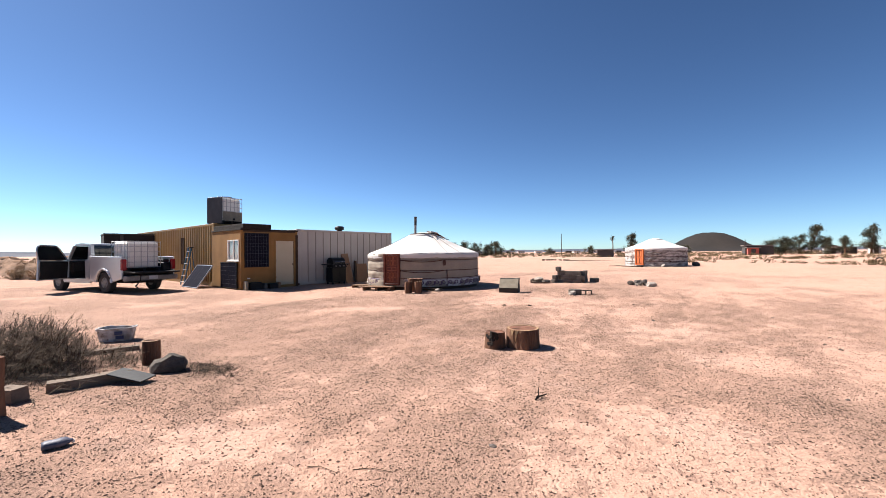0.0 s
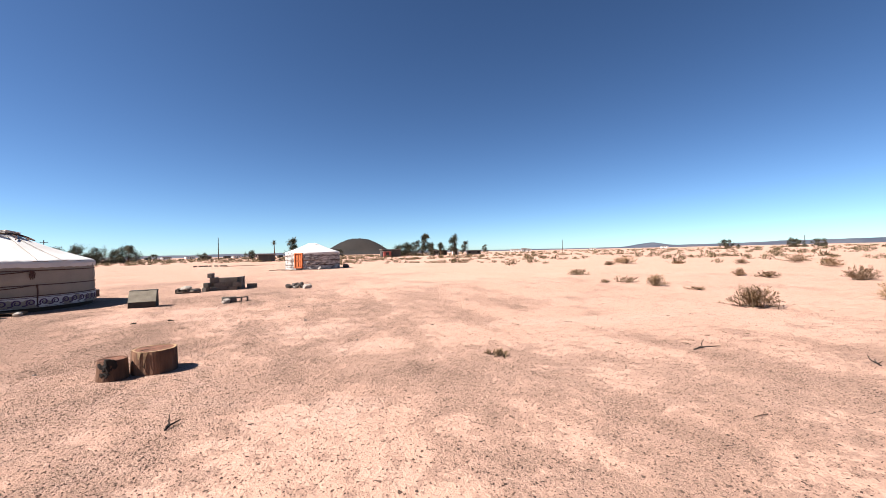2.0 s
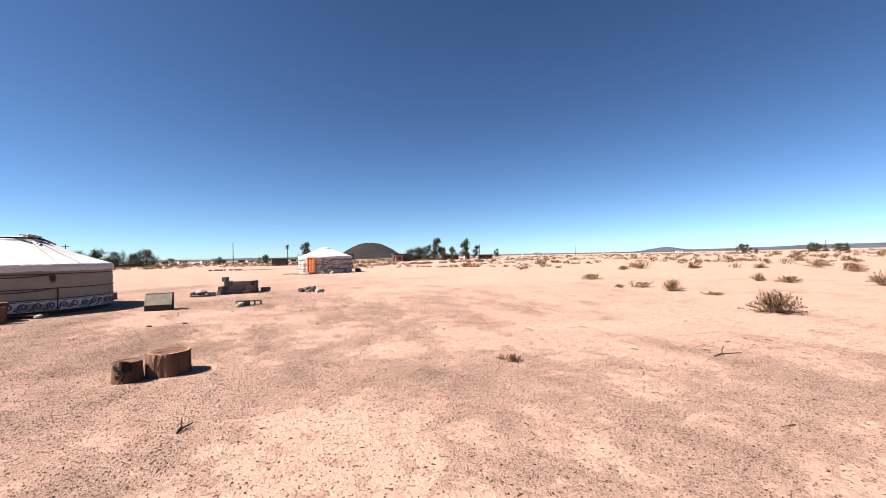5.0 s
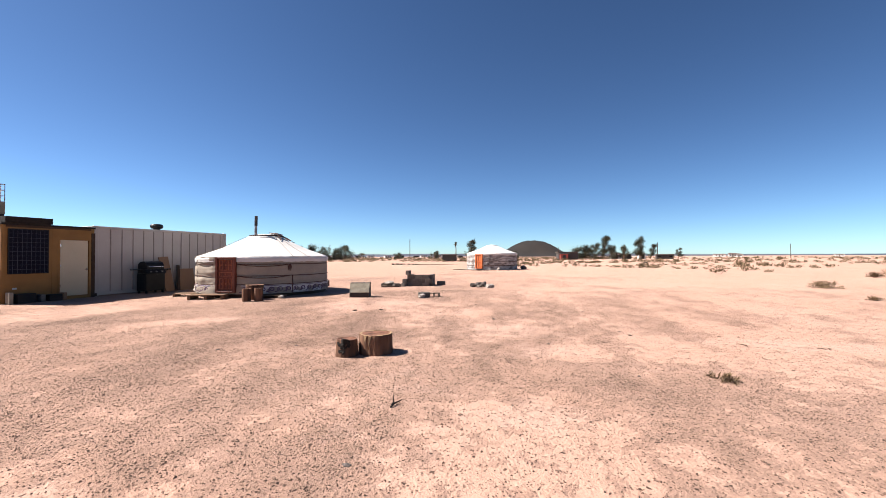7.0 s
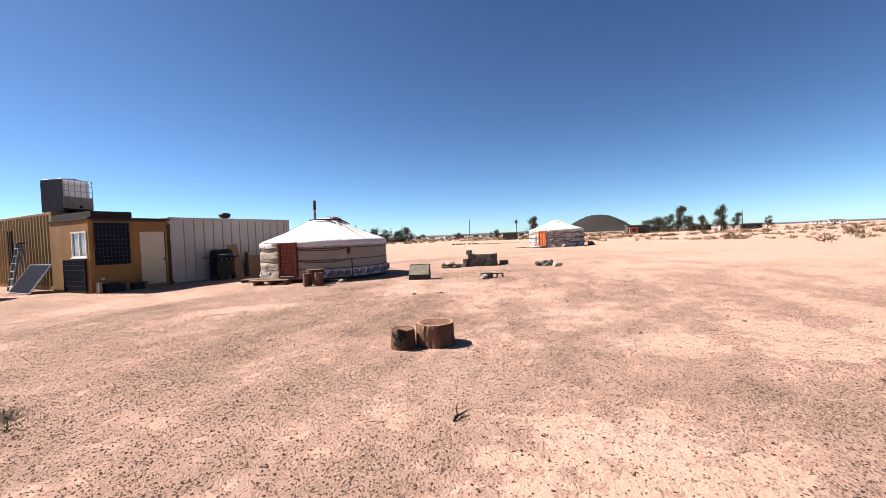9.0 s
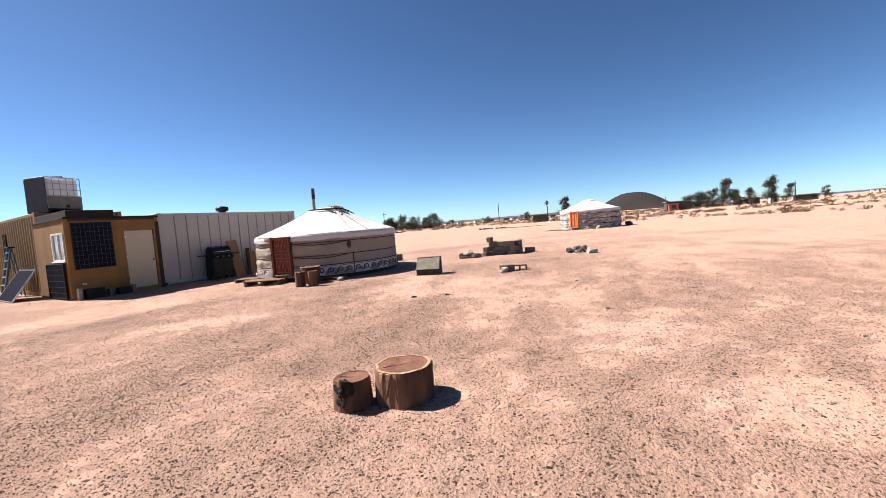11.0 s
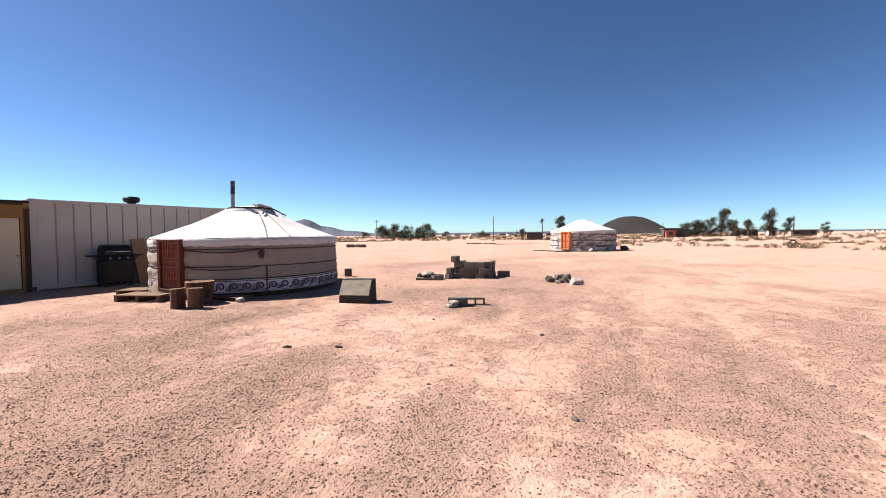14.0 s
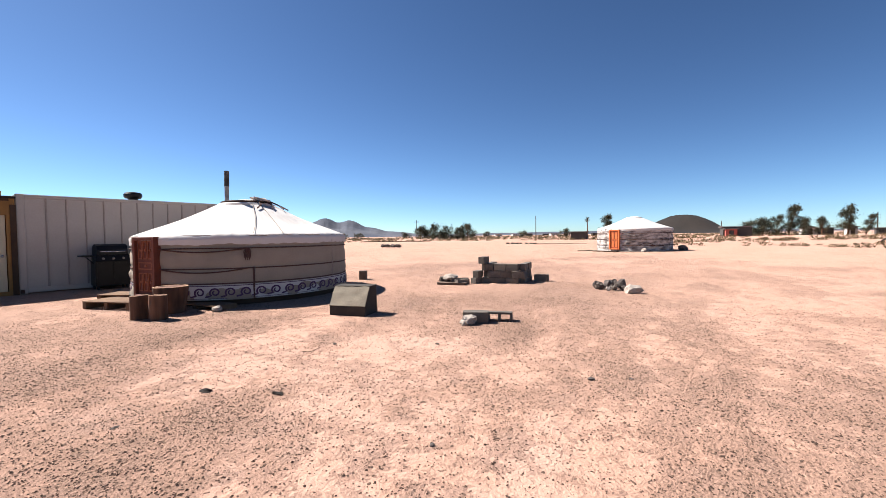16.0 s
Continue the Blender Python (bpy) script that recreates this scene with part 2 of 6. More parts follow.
SAPWOOD = mat("pale_sapwood", (0.36, 0.235, 0.13), (0.13, 0.07, 0.038), 0.85, scale=14, fine=90, amount=0.7)
CHAR = mat("charred_wood", (0.014, 0.011, 0.009), (0.036, 0.024, 0.018), 0.95, scale=14, fine=60, bump=0.6)
GREY_WOOD = mat("grey_weathered_wood", (0.17, 0.125, 0.094), (0.07, 0.05, 0.038), 0.9, scale=3, fine=60, amount=0.7, bump=0.35, stretch=(0.25, 1, 1))
RAW_WOOD = mat("brown_board", (0.28, 0.16, 0.09), (0.19, 0.10, 0.055), 0.85, scale=2, fine=60, amount=0.6, stretch=(1, 1, 0.25))
BLOCK = mat("concrete_block", (0.15, 0.128, 0.108), (0.085, 0.072, 0.061), 0.95, scale=5, fine=110, amount=0.6, bump=0.5, vary=0.18)
ROCK = mat("desert_rock", (0.115, 0.095, 0.08), (0.04, 0.033, 0.03), 0.95, scale=4, fine=50, amount=0.8, bump=0.6, vary=0.2)
PALE_ROCK = mat("pale_plaster_lump", (0.34, 0.295, 0.255), (0.20, 0.17, 0.145), 0.95, scale=6, fine=60, amount=0.6, bump=0.5)
DARK_ROCK = mat("dark_rock", (0.11, 0.09, 0.08), (0.05, 0.042, 0.038), 0.95, scale=5, fine=60, bump=0.6)
PEBBLE = mat("gravel", (0.085, 0.05, 0.036), (0.165, 0.102, 0.074), 0.95, scale=3, fine=60, amount=0.8, bump=0.2)


def vary_by_island(m, low, high):
    """Lighter and darker pieces within one mesh."""
    n, ln = m.node_tree.nodes, m.node_tree.links.new
    b = n["Principled BSDF"]
    geo, rng, hsv = n.new("ShaderNodeNewGeometry"), n.new("ShaderNodeMapRange"), n.new("ShaderNodeHueSaturation")
    rng.inputs[3].default_value, rng.inputs[4].default_value = low, high
    ln(geo.outputs["Random Per Island"], rng.inputs[0])
    ln(rng.outputs[0], hsv.inputs["Value"])
    ln(b.inputs["Base Color"].links[0].from_socket, hsv.inputs["Color"])
    ln(hsv.outputs[0], b.inputs["Base Color"])


vary_by_island(PEBBLE, 0.5, 1.9)
# raised in tone so the crate's sloping cover carries its skylight in colour
CRATE = mat("dusty_grey_crate", (0.25, 0.215, 0.16), (0.15, 0.128, 0.098), 0.9, scale=3, fine=60, amount=0.7, bump=0.3)
CRATE_DARK = mat("dark_crate_panel", (0.035, 0.029, 0.024), (0.06, 0.05, 0.042), 0.9, scale=4, fine=70, bump=0.3)
DRY_TWIG = mat("dry_twigs", (0.23, 0.165, 0.10), (0.13, 0.09, 0.055), 0.95, scale=3, fine=30, bump=0)
DRY_LEAF = mat("straw_coloured_brush", (0.29, 0.178, 0.095), (0.15, 0.094, 0.052), 0.95, scale=2.5, fine=20, amount=0.8, bump=0)
GREY_LEAF = mat("grey_green_brush", (0.20, 0.125, 0.068), (0.095, 0.063, 0.037), 0.95, scale=2.5, fine=20, amount=0.8, bump=0)
BRUSH_PILE = mat("dead_brush", (0.075, 0.047, 0.029), (0.03, 0.02, 0.013), 0.95, scale=3, fine=20, amount=0.8, bump=0)
TREE_LEAF = mat("tree_foliage", (0.10, 0.10, 0.066), (0.06, 0.063, 0.043), 0.9, scale=0.6, fine=6, amount=0.8, bump=0)
FAR_SCRUB = mat("far_scrub", (0.12, 0.095, 0.052), (0.18, 0.132, 0.075), 0.95, scale=0.06, fine=2, amount=0.9, bump=0)
HUMMOCK = mat("brown_hummock_sand", (0.25, 0.145, 0.09), (0.12, 0.072, 0.045), 0.95, scale=1.2, fine=12, amount=0.9, bump=0.4)
LAVA = mat("dark_cinder_slope", (0.011, 0.009, 0.008), (0.03, 0.022, 0.018), 0.95, scale=0.012, fine=0.3, amount=0.7, bump=0)
# the haze of distance is put into this blue-grey colour
MOUNTAIN = mat("haze_blue_mountain", (0.042, 0.050, 0.072), (0.085, 0.088, 0.105), 0.95, scale=0.004, fine=0.05, amount=0.8, bump=0)
for m_ in (DRY_LEAF, GREY_LEAF, BRUSH_PILE, TREE_LEAF, FAR_SCRUB):
    vary_by_island(m_, 0.6, 1.5)
HOUSE_WHITE = mat("white_house_wall", (0.62, 0.60, 0.57), (0.5, 0.47, 0.43), 0.8, scale=0.5, fine=10, bump=0)
HOUSE_RED = mat("red_shed_wall", (0.36, 0.09, 0.07), (0.26, 0.06, 0.05), 0.8, scale=0.5, fine=10, bump=0)
HOUSE_DARK = mat("dark_shed_wall", (0.055, 0.05, 0.048), (0.09, 0.08, 0.07), 0.85, scale=0.5, fine=10, bump=0)
HOUSE_ROOF = mat("grey_roofing", (0.19, 0.165, 0.15), (0.12, 0.10, 0.09), 0.8, scale=0.5, fine=10, bump=0)
BLUE_PLASTIC = mat("blue_grey_plastic", (0.05, 0.055, 0.085), (0.16, 0.155, 0.18), 0.5, scale=12, fine=60)
BLUE_PRINT = mat("dark_blue_print", (0.035, 0.05, 0.12), (0.05, 0.06, 0.11), 0.6, scale=10, fine=60, bump=0)
LADDER_BLUE = mat("blue_fibreglass", (0.06, 0.13, 0.19), (0.04, 0.08, 0.12), 0.5, scale=6, fine=50)
DIRTY_TUB = mat("stained_white_plastic", (0.46, 0.46, 0.47), (0.10, 0.07, 0.05), 0.6, scale=6, fine=50, amount=0.8, bump=0.1)
PLATE = mat("pale_plate", (0.45, 0.46, 0.48), (0.38, 0.38, 0.4), 0.5, bump=0)
CURTAIN = mat("white_curtain", (0.6, 0.6, 0.58), (0.45, 0.45, 0.44), 0.9, scale=8, fine=60)
STICKER = mat("white_paper", (0.62, 0.60, 0.56), (0.5, 0.48, 0.44), 0.8, bump=0)


# ---- mesh helpers ----
def gz(x, y):
    """Height of the ground: level round the walk, rising very slightly away from it."""
    return 0.0055 * min(max(math.hypot(x, y - 2) - 6, 0), 60)


def part(name, bm, material, parent=None, label="", m=None, smooth=False):
    me = bpy.data.meshes.new(name)
    bmesh.ops.recalc_face_normals(bm, faces=bm.faces[:])
    bm.to_mesh(me)
    bm.free()
    me.materials.append(material)
    if smooth:
        for p in me.polygons:
            p.use_smooth = True
    ob = new(name, me)
    if parent is not None:
        ob.parent = parent
    if m is not None:
        ob.matrix_basis = m
    if label:
        ob["label"] = label
    return ob


def thing(name, label, category, m, group="", kind=""):
    ob = new(name)
    ob.empty_display_size = 0.1
    ob.matrix_basis = m
    return tagged(ob, label, category, group, kind)


def box(bm, lo, hi, turn=None, bevel=0.0):
    c = [(a + b) / 2 for a, b in zip(lo, hi)]
    s = [abs(b - a) for a, b in zip(lo, hi)]
    m = Matrix.Translation(c) @ (turn or Matrix.Identity(4)) @ Matrix.Diagonal((*s, 1))
    got = bmesh.ops.create_cube(bm, size=1, matrix=m)
    if bevel:
        edges = list({e for v in got["verts"] for e in v.link_edges})
        bmesh.ops.bevel(bm, geom=edges, offset=bevel, segments=1, affect="EDGES", profile=0.5)
    return bm


def boxed(lo, hi, turn=None, bevel=0.0):
    return box(bmesh.new(), lo, hi, turn, bevel)


def cyl(bm, p, q, r, r2=None, seg=12):
    p, q = Vector(p), Vector(q)
    m = Matrix.Translation((p + q) / 2) @ (q - p).to_track_quat("Z", "Y").to_matrix().to_4x4()
    bmesh.ops.create_cone(bm, cap_ends=True, segments=seg, radius1=r, radius2=r if r2 is None else r2, depth=(q - p).length, matrix=m)
    return bm


def tube(bm, pts, r, seg=6, taper=1.0):
    pts = [Vector(p) for p in pts]
    rings = []
    for i, p in enumerate(pts):
        d = (pts[min(i + 1, len(pts) - 1)] - pts[max(i - 1, 0)]).normalized()
        a = d.cross(Vector((0, 0, 1)) if abs(d.z) < 0.9 else Vector((1, 0, 0))).normalized()
        b = d.cross(a)
        rr = r * (1 + (taper - 1) * i / max(len(pts) - 1, 1))
        rings.append([bm.verts.new(p + (a * math.cos(2 * math.pi * k / seg) + b * math.sin(2 * math.pi * k / seg)) * rr) for k in range(seg)])
    for s, t in zip(rings, rings[1:]):
        for k in range(seg):
            bm.faces.new((s[k], s[(k + 1) % seg], t[(k + 1) % seg], t[k]))
    bm.faces.new(rings[0])
    bm.faces.new(rings[-1])
    return bm


def lathe(bm, profile, seg=32, closed=True):
    rings = [[bm.verts.new((r * math.cos(2 * math.pi * k / seg), r * math.sin(2 * math.pi * k / seg), z)) for k in range(seg)] for r, z in profile]
    for s, t in zip(rings, rings[1:]):
        for k in range(seg):
            bm.faces.new((s[k], s[(k + 1) % seg], t[(k + 1) % seg], t[k]))
    if closed:
        bm.faces.new(rings[0])
        bm.faces.new(rings[-1])
    return bm


def prism(bm, pts, y0, y1):
    """A side profile in x and z, drawn out from y0 to y1."""
    a = [bm.verts.new((x, y0, z)) for x, z in pts]
    b = [bm.verts.new((x, y1, z)) for x, z in pts]
    bm.faces.new(a)
    bm.faces.new(b)
    for i in range(len(pts)):
        j = (i + 1) % len(pts)
        bm.faces.new((a[i], a[j], b[j], b[i]))
    return bm


def lump(size, seed, sub=2, rough=0.35, flat=1.0):
    """An uneven stone, its underside a little flattened."""
    bm = bmesh.new()
    bmesh.ops.create_icosphere(bm, subdivisions=sub, radius=1)
    for v in bm.verts:
        k = 1 + rough * noise.noise(v.co * 1.3 + Vector((seed * 7.1, seed * 3.3, 0))) + 0.5 * rough * noise.noise(v.co * 3.1 + Vector((0, seed * 5.7, 0)))
        v.co = Vector((v.co.x * size[0], v.co.y * size[1], max(v.co.z * flat, -0.6) * size[2])) * k
    low = min(v.co.z for v in bm.verts)
    for v in bm.verts:
        v.co.z -= low + 0.01
    return bm


def on_ground(x, y, rz=0.0, dz=0.0, rx=0.0, ry=0.0):
    return pose(x, y, gz(x, y) + dz, rx, ry, rz)


# ---- ground ----
def ground_height(x, y):
    z = gz(x, y)
    d = math.hypot(x, y - 4)
    far = min(max((d - 22) / 30, 0), 1)
    z += 0.008 * noise.noise(Vector((x * 0.9, y * 0.9, 3))) + 0.012 * noise.noise(Vector((x * 0.25, y * 0.25, 9)))
    z += far * (0.16 * noise.noise(Vector((x * 0.10, y * 0.10, 5))) + 0.10 * noise.noise(Vector((x * 0.33, y * 0.33, 1)))) * (1 if d < 300 else 300 / d)
    return z


# bare pale crust: centre, half-sizes and turn in degrees of each patch
CRUST = [(-4.5, 11.2, 0.8, 1.9, 10), (-3.2, 12.6, 1.3, 0.5, 10), (-2.7, 10.9, 0.5, 0.7, 20), (-1.0, 10.6, 0.35, 0.8, 0), (-3.6, 5.8, 0.45, 0.28, 40), (0.0, 8.1, 1.2, 1.1, 0),
         (0.5, 6.4, 0.6, 0.5, 0), (0.0, 3.75, 0.75, 0.42, 15), (4.9, 7.0, 2.6, 0.5, -12), (5.4, 1.5, 1.6, 0.6, 20), (-3.4, 1.8, 1.1, 0.5, 10), (-7.0, 8.5, 1.6, 0.35, 30)]


def crust_at(x, y):
    """1 on bare pale crust, 0 off it."""
    best = 0.12 + 0.7 * noise.noise(Vector((x * 0.30, y * 0.22, 21)))
    for cx, cy, rx, ry, deg in CRUST:
        dx, dy = x - cx, y - cy
        if abs(dx) < 4 and abs(dy) < 4:
            c, t = math.cos(radians(deg)), math.sin(radians(deg))
            best = max(best, 1.0 - 0.6 * math.hypot((c * dx + t * dy) / rx, (c * dy - t * dx) / ry))
    return min(max(best, 0.0), 1.0)


def gravel_at(x, y):
    """How thickly gravel covers the sand: most in the yard, drawn out in streaks by wind and wheels."""
    yard = min(max((7.0 - x) / 9.0, 0.0), 1.0)
    d = 0.10 + 0.36 * yard + 0.24 * noise.noise(Vector((x * 0.30, y * 0.20, 2))) + 0.38 * noise.noise(Vector((x * 1.1, y * 0.55, 7))) + 0.34 * noise.noise(Vector((x * 3.1, y * 2.2, 4)))
    return min(max(d - 0.42 * crust_at(x, y), 0.03), 1.0) * (1.0 if abs(x) + abs(y - 5) < 30 else 0.5)


def ground():
    cx, cy, seg = -1.0, 6.0, 300
    radii = [0.0]
    r = 0.12
    while r < 4500:
        radii.append(r)
        r *= 1.035
        if r - radii[-1] < 0.12:
            r = radii[-1] + 0.12
    verts, faces = [(cx, cy, ground_height(cx, cy))], []
    for r in radii[1:]:
        for k in range(seg):
            x, y = cx + r * math.cos(2 * math.pi * k / seg), cy + r * math.sin(2 * math.pi * k / seg)
            verts.append((x, y, ground_height(x, y)))
    for k in range(seg):
        faces.append((0, 1 + k, 1 + (k + 1) % seg))
    for i in range(len(radii) - 2):
        a, b = 1 + i * seg, 1 + (i + 1) * seg
        for k in range(seg):
            j = (k + 1) % seg
            faces.append((a + k, b + k, b + j, a + j))
    me = bpy.data.meshes.new("ground")
    me.from_pydata(verts, [], faces)
    me.materials.append(SAND)
    for name, rule in (("gravel", gravel_at), ("crust", crust_at)):
        me.attributes.new(name, "FLOAT", "POINT").data.foreach_set("value", [rule(v[0], v[1]) for v in verts])
    for p in me.polygons:
        p.use_smooth = True
    return tagged(new("ground", me), "pinkish desert sand strewn with fine grey gravel", "ground", kind="structure")


ground()


def gravel():
    """Loose pebbles, thickest on the yard side."""
    rnd = random.Random(5)
    verts, faces = [], []
    shape = [(1, 0, 0), (-1, 0, 0), (0, 1, 0), (0, -1, 0), (0, 0, 1), (0, 0, -1)]
    tris = [(0, 2, 4), (2, 1, 4), (1, 3, 4), (3, 0, 4)]
    while len(verts) < 6 * 190000:
        x, y = rnd.uniform(-10, 10), rnd.uniform(-1.5, 17)
        near = 1.0 / (1 + max(math.hypot(x * 0.8, (y - 6) * 0.7) - 4, 0) * 0.30)
        if rnd.random() > near or rnd.random() > 0.10 + 0.70 * gravel_at(x, y):
            continue
        s = rnd.uniform(0.0032, 0.0082) * (1.7 if rnd.random() < 0.05 else 1)
        a = rnd.uniform(0, 6.28)
        z = ground_height(x, y)
        base = len(verts)
        for px_, py_, pz_ in shape:
            qx, qy = px_ * s * rnd.uniform(0.8, 1.5), py_ * s * rnd.uniform(0.7, 1.1)
            verts.append((x + qx * math.cos(a) - qy * math.sin(a), y + qx * math.sin(a) + qy * math.cos(a), z + pz_ * s * 0.8 + 0.002))
        faces += [tuple(base + i for i in t) for t in tris]
    me = bpy.data.meshes.new("gravel")
    me.from_pydata(verts, [], faces)
    me.materials.append(PEBBLE)
    return tagged(new("gravel", me), "small dark grey pebbles scattered over the sand", "gravel", kind="stuff")


gravel()

# ---- buildings: a frame whose x runs along the long front, y back from it ----
YARD = Matrix.Translation((-16.573, 3.990, 0.07)) @ Matrix.Rotation(math.atan2(0.972, 0.234), 4, "Z")


def in_yard(u, v, z=0.0, rx=0, ry=0, rz=0):
    return YARD @ pose(u, v, z, rx, ry, rz)


def white_container():
    c = thing("shipping_container", "white painted steel shipping container with vertical seams", "container", in_yard(9.40, 0.0))
    L, W, H = 5.66, 2.44, 2.52
    part("wall", boxed((0.03, 0.03, 0.05), (L - 0.03, W - 0.03, H - 0.04)), WHITE_STEEL, c)
    part("roof", boxed((0, 0, H - 0.04), (L, W, H), bevel=0.008), WHITE_STEEL, c)
    for x in (0, L - 0.16):
        for y in (0, W - 0.12):
            part("corner_post", boxed((x, y - 0.004, 0.0), (x + 0.16, y + 0.12, H + 0.015), bevel=0.012), WHITE_STEEL, c)
    for y in (0.0, W - 0.08):
        part("bottom_rail", boxed((0.16, y + 0.004, 0.03), (L - 0.16, y + 0.08, 0.16), bevel=0.01), WHITE_STEEL, c)
        part("top_rail", boxed((0.16, y + 0.006, H - 0.09), (L - 0.16, y + 0.08, H + 0.006), bevel=0.01), WHITE_STEEL, c)
    # ribs coloured darker than the wall to draw the shadow line at each seam
    rib = boxed((-0.017, -0.012, 0.16), (0.017, 0.03, H - 0.07), bevel=0.008)
    first = part("seam", rib, SEAM, c, "raised seam, brown-grey for its shadow line")
    first.matrix_basis = pose(0.56, 0.012, 0)
    for i in range(1, 13):
        s = new("seam", first.data)
        s.parent = c
        s.matrix_basis = pose(0.56 + 0.398 * i, 0.012, 0)
        s["label"] = "raised seam, brown-grey for its shadow line"
    for i in range(5):
        s = new("seam", first.data)
        s.parent = c
        s.matrix_basis = pose(L - 0.015, 0.42 + 0.4 * i, 0, 0, 0, 90)
    part("lock_box", boxed((0.02, -0.03, 0.02), (0.10, 0.0, 0.12), bevel=0.008), BROWN_TRIM, c)


def roof_vent():
    v = thing("roof_vent", "black mushroom vent on the white container roof", "vent", in_yard(11.97, 0.45, 2.52))
    part("neck", cyl(bmesh.new(), (0, 0, -0.0), (0, 0, 0.10), 0.13, seg=20), BLACK_METAL, v, smooth=False)
    part("cap", lathe(bmesh.new(), [(0.10, 0.06), (0.20, 0.08), (0.235, 0.14), (0.235, 0.20), (0.20, 0.25), (0.10, 0.27)], 24), BLACK_METAL, v)


def tan_container():
    c = thing("shipping_container", "ochre yellow corrugated steel shipping container, forty feet long", "container", in_yard(7.0, 2.86))
    L, W, H = 12.19, 2.44, 2.83
    part("core", boxed((0.06, 0.05, 0.05), (W - 0.06, L - 0.05, H - 0.03)), TAN_STEEL, c)
    for side, x0, s in (("wall", 0.0, 1), ("wall", W, -1)):
        bm = bmesh.new()
        prof, y = [], 0.16
        while y < L - 0.2:
            prof += [(0.0, y), (0.0, y + 0.075), (0.036, y + 0.14), (0.036, y + 0.215)]
            y += 0.28
        a = [bm.verts.new((x0 + s * (p + 0.012), q, 0.15)) for p, q in prof]
        b = [bm.verts.new((x0 + s * (p + 0.012), q, H - 0.1)) for p, q in prof]
        for i in range(len(prof) - 1):
            bm.faces.new((a[i], a[i + 1], b[i + 1], b[i]))
        part("corrugated_wall", bm, TAN_STEEL, c)
    for x in (0, W - 0.14):
        for y in (0, L - 0.16):
            part("corner_post", boxed((x, y, 0), (x + 0.14, y + 0.16, H), bevel=0.012), TAN_STEEL, c)
        part("top_rail", boxed((x + 0.02, 0.16, H - 0.10), (x + 0.12, L - 0.16, H - 0.004), bevel=0.01), TAN_STEEL, c)
        part("bottom_rail", boxed((x + 0.02, 0.16, 0.0), (x + 0.12, L - 0.16, 0.16), bevel=0.01), TAN_STEEL, c)
    part("roof", boxed((0.1, 0.1, H - 0.05), (W - 0.1, L - 0.1, H - 0.012)), TAN_STEEL, c)
    for k in range(3):
        part("cargo_door_bar", boxed((-0.02, 3.75 + 0.17 * k, 0.95), (0.02, 3.82 + 0.17 * k, 2.3), bevel=0.01), BROWN_TRIM, c, "dark brown upright strip")


